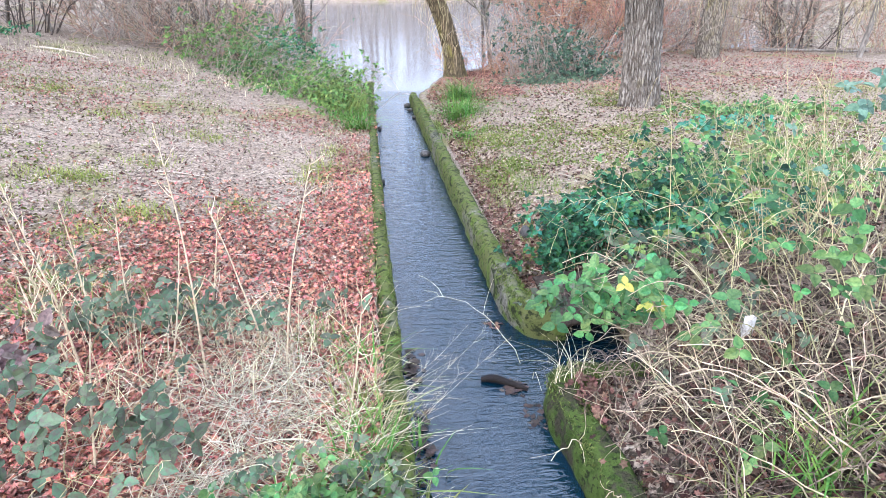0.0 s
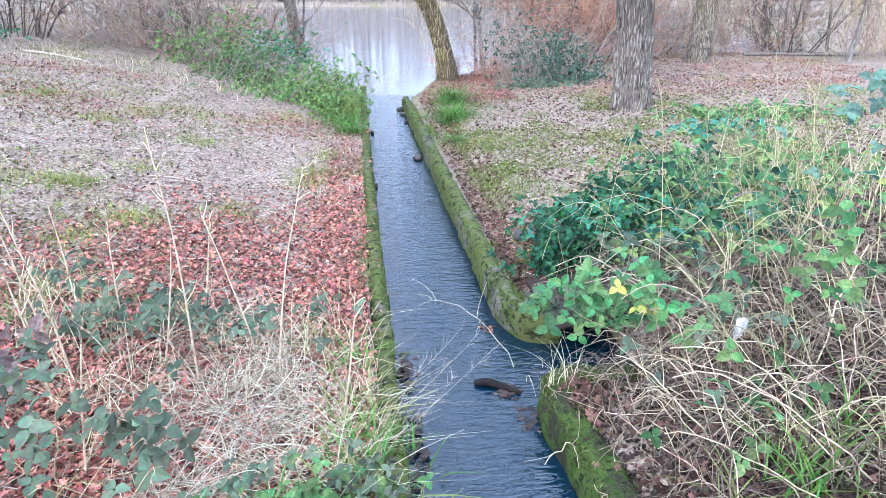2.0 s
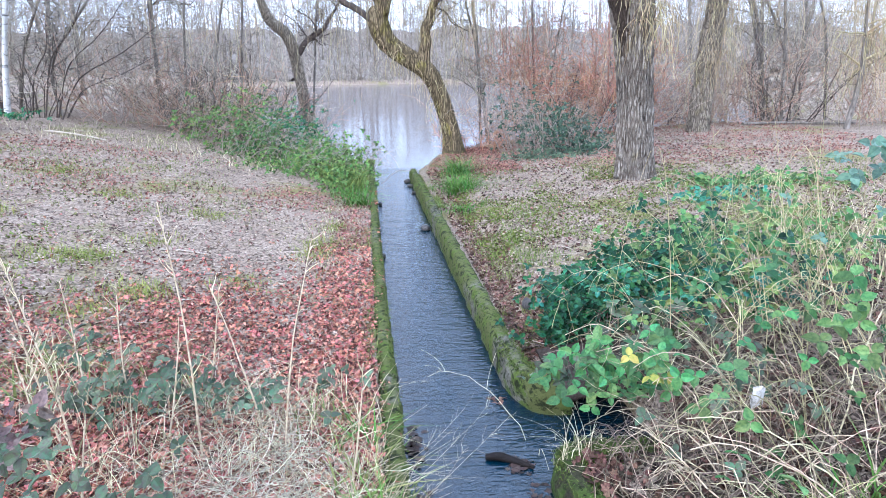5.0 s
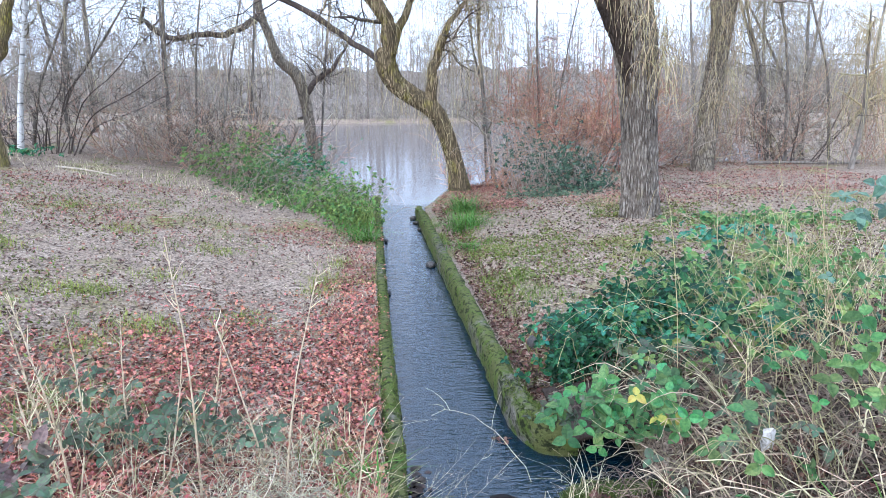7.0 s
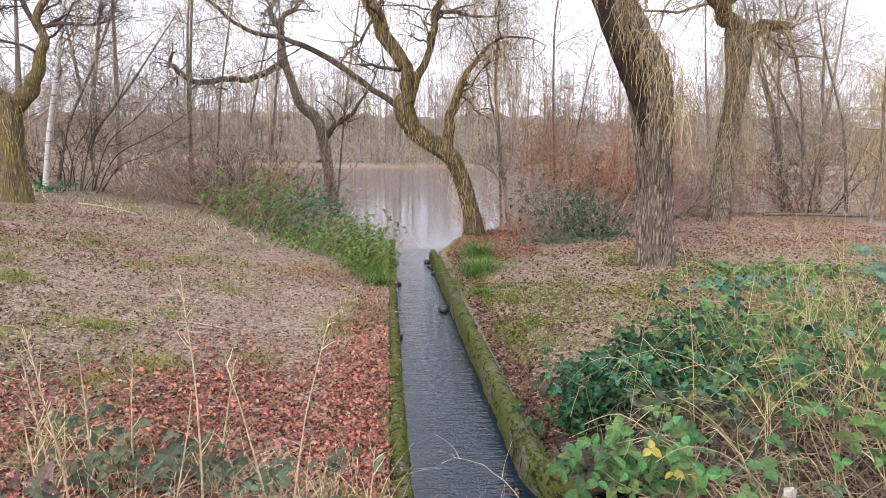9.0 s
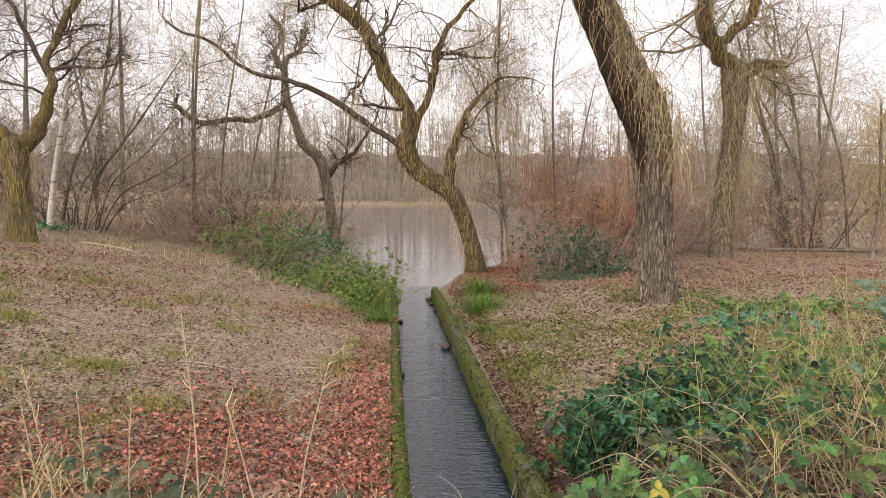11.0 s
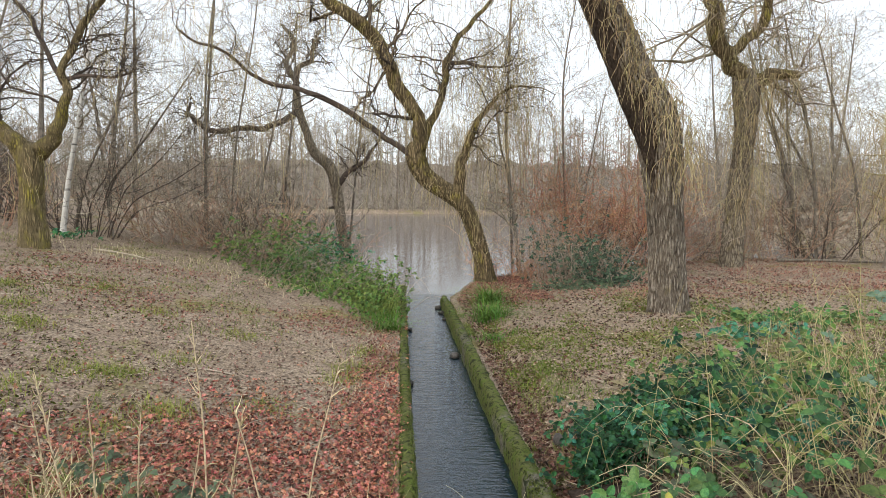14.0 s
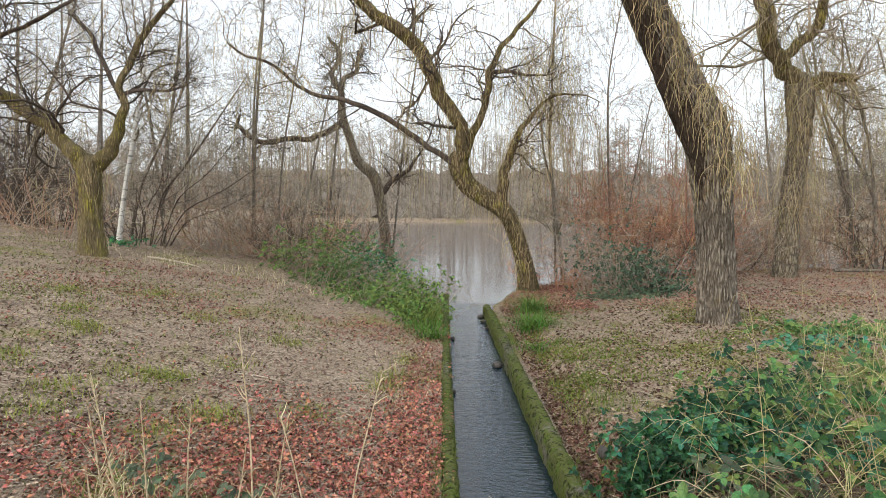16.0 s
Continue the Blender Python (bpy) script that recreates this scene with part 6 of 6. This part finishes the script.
bramble("bramble_bush", "tall bramble with bluish-green leaves on long canes", [
    (2.05, 2.4, 2.2, 0.26, 0.2, 0.12, 14, 0.08, BLUE_LEAF), (2.25, 2.45, 1.95, 0.36, 0.3, 0.3, 10, 0.075, BLUE_LEAF), (2.9, 4.3, 0.95, 0.8, 0.45, 0.3, 140, 0.085, BRAMBLE_DARK), (3.4, 4.2, 1.1, 0.8, 0.5, 0.3, 70, 0.08, OLIVE_LEAF), (2.4, 4.2, 0.75, 0.6, 0.35, 0.25, 40, 0.08, OLIVE_LEAF), (2.53, 3.84, 1.35, 0.8, 0.7, 0.35, 26, 0.1, BRAMBLE_DARK), (2.53, 3.35, 1.3, 0.7, 0.6, 0.4, 26, 0.1, FRESH_LEAF),
    (2.18, 2.47, 1.42, 0.3, 0.25, 0.3, 18, 0.105, BRAMBLE_LIGHT), (3.4, 4.6, 1.25, 1.0, 0.8, 0.4, 100, 0.08, BRAMBLE_LIGHT), (3.9, 5.3, 1.1, 1.1, 0.8, 0.4, 170, 0.08, OLIVE_LEAF), (3.2, 4.9, 1.05, 0.9, 0.7, 0.4, 150, 0.085, BRAMBLE_LIGHT), (4.08, 7.0, 0.7, 0.9, 0.5, 0.2, 60, 0.1, BRAMBLE_DARK)],
    [(2.7, 3.2, 0.9, 0.9, 170, 28), (3.1, 4.0, 0.9, 1.0, 190, 34), (3.3, 4.5, 1.1, 0.8, 150, 22), (2.4, 2.5, 0.8, 0.7, 160, 14), (3.8, 5.0, 0.9, 1.0, 180, 26), (2.3, 2.3, 1.8, 0.4, 120, 3)], 702, 260, GREEN_CANE, cane_r=(0.0018, 0.0038))
bramble("bramble_bush", "leafless tangle of pale bramble canes over dead leaves", [
    (1.75, 2.4, 0.75, 0.5, 0.4, 0.3, 14, 0.09, BRAMBLE_LIGHT), (2.0, 2.9, 0.8, 0.6, 0.5, 0.3, 20, 0.09, BRAMBLE_GREY)],
    [(2.0, 2.4, 0.45, 0.7, 165, 14), (2.2, 2.1, 0.55, 0.9, 150, 16), (1.9, 2.05, 0.4, 0.6, 140, 12), (2.3, 2.8, 0.5, 0.8, 185, 18), (2.1, 3.0, 0.4, 0.55, 190, 11), (2.7, 3.4, 0.6, 0.9, 185, 16), (1.7, 3.1, 0.3, 0.5, 200, 14), (2.6, 2.6, 0.7, 1.0, 60, 14)], 703, 34, cane_r=(0.0026, 0.0054))
# fallen dead canes under the brambles
g = np.random.default_rng(715)
n = 1500
px, py = g.uniform(1.35, 3.6, n), g.uniform(1.9, 4.9, n)
ok = (py < 2.3 + 1.6 * px) & ~((px < 1.85) & (py > 3.35) & (py < 4.2))
px, py = px[ok], py[ok]
n = len(px)
ang = g.normal(0.3, 1.1, n)
half = g.uniform(0.06, 0.26, n)
u = np.linspace(-1, 1, 6)[None]
CX, CY = px[:, None] + np.cos(ang)[:, None] * half[:, None] * u, py[:, None] + np.sin(ang)[:, None] * half[:, None] * u
CZ = ground_z(px, py).clip(0.1)[:, None] + g.uniform(0.02, 0.32, n)[:, None] * (1 - 0.5 * u * u) + g.uniform(-0.16, 0.16, n)[:, None] * u
lone("dead_cane_tangle", tubes(np.stack([CX, CY, np.maximum(CZ, ground_z(CX, CY) + 0.01)], -1) + g.normal(0, 0.012, (n, 6, 3)), np.full((n, 6), 0.0021) * g.uniform(0.5, 1.6, (n, 1)), 3), DEAD_STALK, "tangle of thin dead canes on the leaf litter", "dead canes", "stuff")
for i, (b, t) in enumerate([((4.06, 4.82), (3.82, 5.01, 2.43)), ((4.57, 5.11), (4.34, 5.31, 2.44)), ((4.37, 4.77), (4.22, 4.9, 2.27)), ((3.21, 4.62), (3.02, 4.75, 2.09)), ((2.9, 3.9), (2.21, 4.32, 1.58)), ((3.3, 3.6), (3.0, 3.9, 2.1)), ((3.7, 4.4), (3.5, 4.5, 2.2))] + [((3.0 + 2.2 * u, 3.9 + 1.9 * v), (2.85 + 2.2 * u - 0.2 * v, 4.0 + 1.9 * v, 1.5 + 0.9 * w)) for u, v, w in np.random.default_rng(719).uniform(0, 1, (12, 3))]):
    stem((*b, 0), t, 0.05 + 0.25 * ((i * 7) % 5 - 2) / 2, 720 + i, 0.003, GREEN_CANE, 6, "young_bramble", "upright yellow-green bramble cane", "bramble canes")
bramble("bramble_patch", "low dull-leaved bramble among dead leaves on the bank", [
    (-1.59, 3.95, 0.62, 0.6, 0.4, 0.16, 56, 0.105, BRAMBLE_GREY), (-0.9, 3.95, 0.5, 0.9, 0.25, 0.12, 40, 0.1, BRAMBLE_GREY), (-2.0, 4.3, 0.75, 0.4, 0.3, 0.12, 14, 0.09, BRAMBLE_GREY)],
    [(-1.5, 3.9, 0.3, 0.6, 180, 10), (-1.0, 3.9, 0.25, 0.5, 0, 8)], 704, 100)
bramble("bramble_patch", "bramble with greyish and purple-brown leaves close to the path", [
    (-1.55, 2.42, 0.98, 0.35, 0.28, 0.22, 28, 0.115, BRAMBLE_GREY), (-1.2, 2.5, 0.74, 0.4, 0.28, 0.16, 26, 0.115, BRAMBLE_GREY), (-1.75, 2.9, 0.9, 0.25, 0.25, 0.25, 18, 0.11, BRAMBLE_GREY), (-1.78, 2.85, 1.02, 0.16, 0.16, 0.14, 12, 0.11, PURPLE_LEAF), (-0.42, 2.25, 0.42, 0.36, 0.25, 0.14, 80, 0.075, BRAMBLE_LIGHT), (-0.55, 2.35, 0.42, 0.4, 0.3, 0.12, 40, 0.075, BRAMBLE_GREY), (-0.12, 2.3, 0.36, 0.3, 0.3, 0.12, 55, 0.085, BRAMBLE_GREY), (-0.05, 2.0, 0.4, 0.3, 0.25, 0.14, 40, 0.09, BRAMBLE_LIGHT)],
    [(-1.6, 2.4, 0.5, 0.6, 20, 12), (-1.3, 2.3, 0.35, 0.6, 0, 10), (-1.8, 2.9, 0.5, 0.5, 0, 8)], 705, 200, GREEN_CANE)
bramble("bramble_bush", "low green bramble and nettle bed along the bank towards the lake", [
    (-0.55, 13.4, 0.42, 0.6, 1.1, 0.3, 300, 0.1, NETTLE), (-1.3, 14.6, 0.55, 1.0, 1.2, 0.4, 300, 0.1, NETTLE), (-1.7, 14.9, 0.55, 1.3, 1.2, 0.4, 240, 0.1, NETTLE), (-2.5, 15.9, 0.95, 1.2, 1.0, 0.75, 430, 0.1, BRAMBLE_LIGHT), (-3.2, 16.8, 1.25, 1.3, 1.0, 0.8, 360, 0.11, NETTLE),
    (-0.8, 15.6, 0.55, 0.9, 1.2, 0.45, 430, 0.1, NETTLE), (-2.0, 17.0, 1.05, 1.1, 0.8, 0.75, 330, 0.1, BRAMBLE_DARK), (-4.5, 17.5, 1.2, 0.6, 0.5, 0.45, 90, 0.12, NETTLE), (-8.7, 17.2, 1.6, 0.8, 0.4, 0.15, 50, 0.12, BRAMBLE_DARK)],
    [(-1.5, 14.6, 0.6, 1.0, 0, 30), (-2.8, 15.8, 0.8, 1.2, 0, 40), (-0.7, 15.0, 0.6, 0.9, 0, 24), (-4.2, 17, 0.9, 1.2, 0, 30)], 706, 0, TWIG, "brambles", (0.004, 0.008))
bramble("ivy_bush", "dark evergreen bush of ivy and bramble beneath bare twigs", [
    (4.2, 15.0, 0.42, 1.0, 0.5, 0.22, 150, 0.1, BRAMBLE_GREY), (4.9, 15.6, 0.7, 1.1, 0.7, 0.6, 260, 0.1, IVY), (4.1, 16.6, 1.5, 1.1, 0.6, 1.0, 150, 0.1, IVY), (5.6, 15.8, 0.6, 0.8, 0.6, 0.3, 130, 0.1, IVY), (4.8, 16.3, 1.15, 1.2, 0.6, 0.5, 300, 0.11, IVY)],
    [(4.6, 16.0, 1.2, 1.2, 180, 30), (4.2, 16.4, 1.8, 1.4, 180, 26), (5.2, 16.2, 1.3, 1.2, 0, 22)], 707, 0, TWIG, "evergreen bushes", (0.005, 0.012))
bramble("bramble_patch", "low green bramble trailing by the large willow", [
    (6.2, 10.6, 0.55, 0.8, 0.5, 0.15, 70, 0.14, BRAMBLE_LIGHT), (5.5, 9.2, 0.6, 0.8, 0.5, 0.2, 60, 0.14, BRAMBLE_DARK), (7.4, 10.2, 0.6, 0.9, 0.5, 0.2, 50, 0.14, BRAMBLE_LIGHT)],
    [(6.0, 10.4, 0.3, 0.9, 180, 10)], 708, 0)

# ---- small things in and beside the stream ----
def stone(x, y, z, sx, sy, sz, seed, label, group="stones in the stream"):
    g = np.random.default_rng(seed)
    bm = bmesh.new()
    bmesh.ops.create_icosphere(bm, subdivisions=2, radius=1)
    V = np.array([v.co for v in bm.verts])
    F = np.array([[v.index for v in f.verts] for f in bm.faces])
    bm.free()
    V = V * (1 + 0.16 * np.sin(V[:, :1] * 3 + g.uniform(0, 6)) + 0.12 * np.sin(V[:, 1:2] * 4 + g.uniform(0, 6))) * [sx, sy, sz] + [x, y, z]
    return lone("stone", (V, F), STONE, label, "stone", "", group)


for i, (x, y, sx, sy, sz) in enumerate([(0.88, 10.15, 0.10, 0.10, 0.05), (0.86, 14.7, 0.09, 0.09, 0.05), (0.88, 14.1, 0.07, 0.06, 0.04), (0.92, 13.3, 0.05, 0.05, 0.035), (0.13, 8.65, 0.04, 0.06, 0.04), (0.17, 12.2, 0.04, 0.06, 0.04), (1.55, 5.95, 0.06, 0.07, 0.07)]):
    stone(x, y, 0.03 if i < 6 else float(ground_z(x, y)) + 0.05, sx, sy, sz, 800 + i, "dark wet stone lodged against the kerb" if i < 6 else "dark stump of stone on the bank")


def heap(name, x, y, z, rx, ry, rz, n, label, seed, mat=BROWN_LEAF, group="leaf heaps", flat=1.0):
    g = np.random.default_rng(seed)
    q = g.normal(0, 0.45, (n, 3)) * [rx, ry, 0] + [x, y, z]
    q[:, 2] += g.uniform(0, 1, n) * rz * np.exp(-((q[:, 0] - x) / rx) ** 2 - ((q[:, 1] - y) / ry) ** 2)
    return lone(name, strew(LOBED * [1, 1, flat], LOBED_T, q, (0.035, 0.075), 0.5 * flat, g), mat, label, "leaf heap", "stuff", group, True)


BLACK_WOOD = surface("sodden_black_wood", [(0.014, 0.011, 0.01), (0.022, 0.017, 0.015), (0.008, 0.007, 0.006)], 9.0, 60, 0.6, 0.5)
WET_LEAF = surface("sodden_leaf", [(0.045, 0.03, 0.024), (0.065, 0.04, 0.03), (0.025, 0.018, 0.014)], 9.0, 60, 0.5, 0.3, island=0.5, specular=0.2)
heap("leaf_heap", 0.92, 3.6, -0.004, 0.14, 0.09, 0.02, 50, "sodden dark leaves caught in the stream", 820, WET_LEAF, flat=0.3)
heap("leaf_heap", 0.98, 3.35, -0.006, 0.1, 0.26, 0.012, 70, "sodden dark leaves caught in the stream", 821, WET_LEAF, flat=0.15)
heap("leaf_heap", 0.95, 4.5, -0.002, 0.08, 0.07, 0.01, 16, "russet leaves floating against the kerb", 822, DAMP_SHADE_RED, flat=0.4)
heap("leaf_heap", 0.22, 3.9, 0.0, 0.07, 0.3, 0.04, 50, "sodden dark leaves caught along the kerb", 823, WET_LEAF, flat=0.3)
heap("leaf_heap", 0.24, 3.1, 0.0, 0.07, 0.35, 0.04, 50, "sodden dark leaves caught along the kerb", 824, WET_LEAF, flat=0.3)
heap("leaf_heap", 1.3, 3.1, 0.25, 0.12, 0.26, 0.06, 120, "russet dead leaves piled on the mossy wall", 825, DAMP_SHADE_RED)
# three heaps whose dark leaf colour includes the shade of the brambles
heap("leaf_heap", 1.8, 4.45, 0.34, 0.4, 0.45, 0.06, 260, "damp dead leaves on the bank above the inlet, coloured dark for shade", 828, HUMUS_SHADE_LEAF)
heap("leaf_heap", 1.9, 2.5, float(ground_z(1.9, 2.5)), 0.6, 0.5, 0.08, 260, "russet dead leaves beneath the brambles, coloured dark for shade", 826, DAMP_SHADE_RED)
heap("leaf_heap", 2.4, 3.2, float(ground_z(2.4, 3.2)), 0.6, 0.5, 0.08, 220, "russet dead leaves beneath the brambles, coloured dark for shade", 827, DAMP_SHADE_RED)


def stick(points, mat, label, seed, name="stick", group="sticks"):
    return lone(name, bough(points, 24, 8, 0.05, 5, 0, seed), mat, label, "stick", "", group)


def lying(x0, y0, x1, y1, r, mat, label, seed, bend=0.05, name="stick"):
    pts = []
    for u in np.linspace(0, 1, 5):
        x, y = x0 + (x1 - x0) * u, y0 + (y1 - y0) * u + bend * math.sin(u * 3.1)
        pts.append((x, y, float(ground_z(x, y)) + r * 0.9, r * (1 - 0.5 * u)))
    return stick(pts, mat, label, seed, name)


stick([(0.7, 3.72, 0.015, 0.02), (0.78, 3.7, 0.03, 0.03), (0.87, 3.66, 0.02, 0.026), (1.0, 3.58, 0.005, 0.014)], BLACK_WOOD, "short black sodden stick stuck in the stream", 839)
lying(-2.25, 4.3, -1.75, 4.2, 0.014, PALE_WOOD, "straight pale barkless stick among the dead leaves", 840)
lying(-1.35, 2.75, -0.75, 2.4, 0.012, PALE_WOOD, "pale dead stick lying in the dry grass", 841)
lying(-7.4, 15.7, -5.9, 15.2, 0.03, PALE_WOOD, "bent fallen branch at the edge of the thicket", 842, 0.15)
lying(-2.0, 7.0, -1.2, 6.9, 0.015, GREY_BARK, "thin grey stick on the trodden ground", 843)
lying(-2.6, 7.7, -2.0, 7.65, 0.012, PALE_WOOD, "thin pale stick on the trodden ground", 844)
lying(11.6, 18.75, 15.0, 18.3, 0.05, GREY_BARK, "long dark log lying along the lake edge", 845, 0.05, "log")
lying(-1.9, 14.4, -1.2, 14.9, 0.02, PALE_WOOD, "bare stick leaning in the green bramble", 846, 0.1)
g = np.random.default_rng(850)
V = OVAL[:, :] * [0.045, 0.05, 0.35] + g.normal(0, 0.01, OVAL.shape)
lone("litter", join((V * 1.1 + [1.8, 2.57, 1.0], OVAL_F), (V[:, [1, 0, 2]] * [1.05, 0.85, 1.5] + [1.83, 2.55, 1.03], OVAL_F)), PAPER, "scrap of crumpled white paper caught in the brambles", "litter", flat=True)
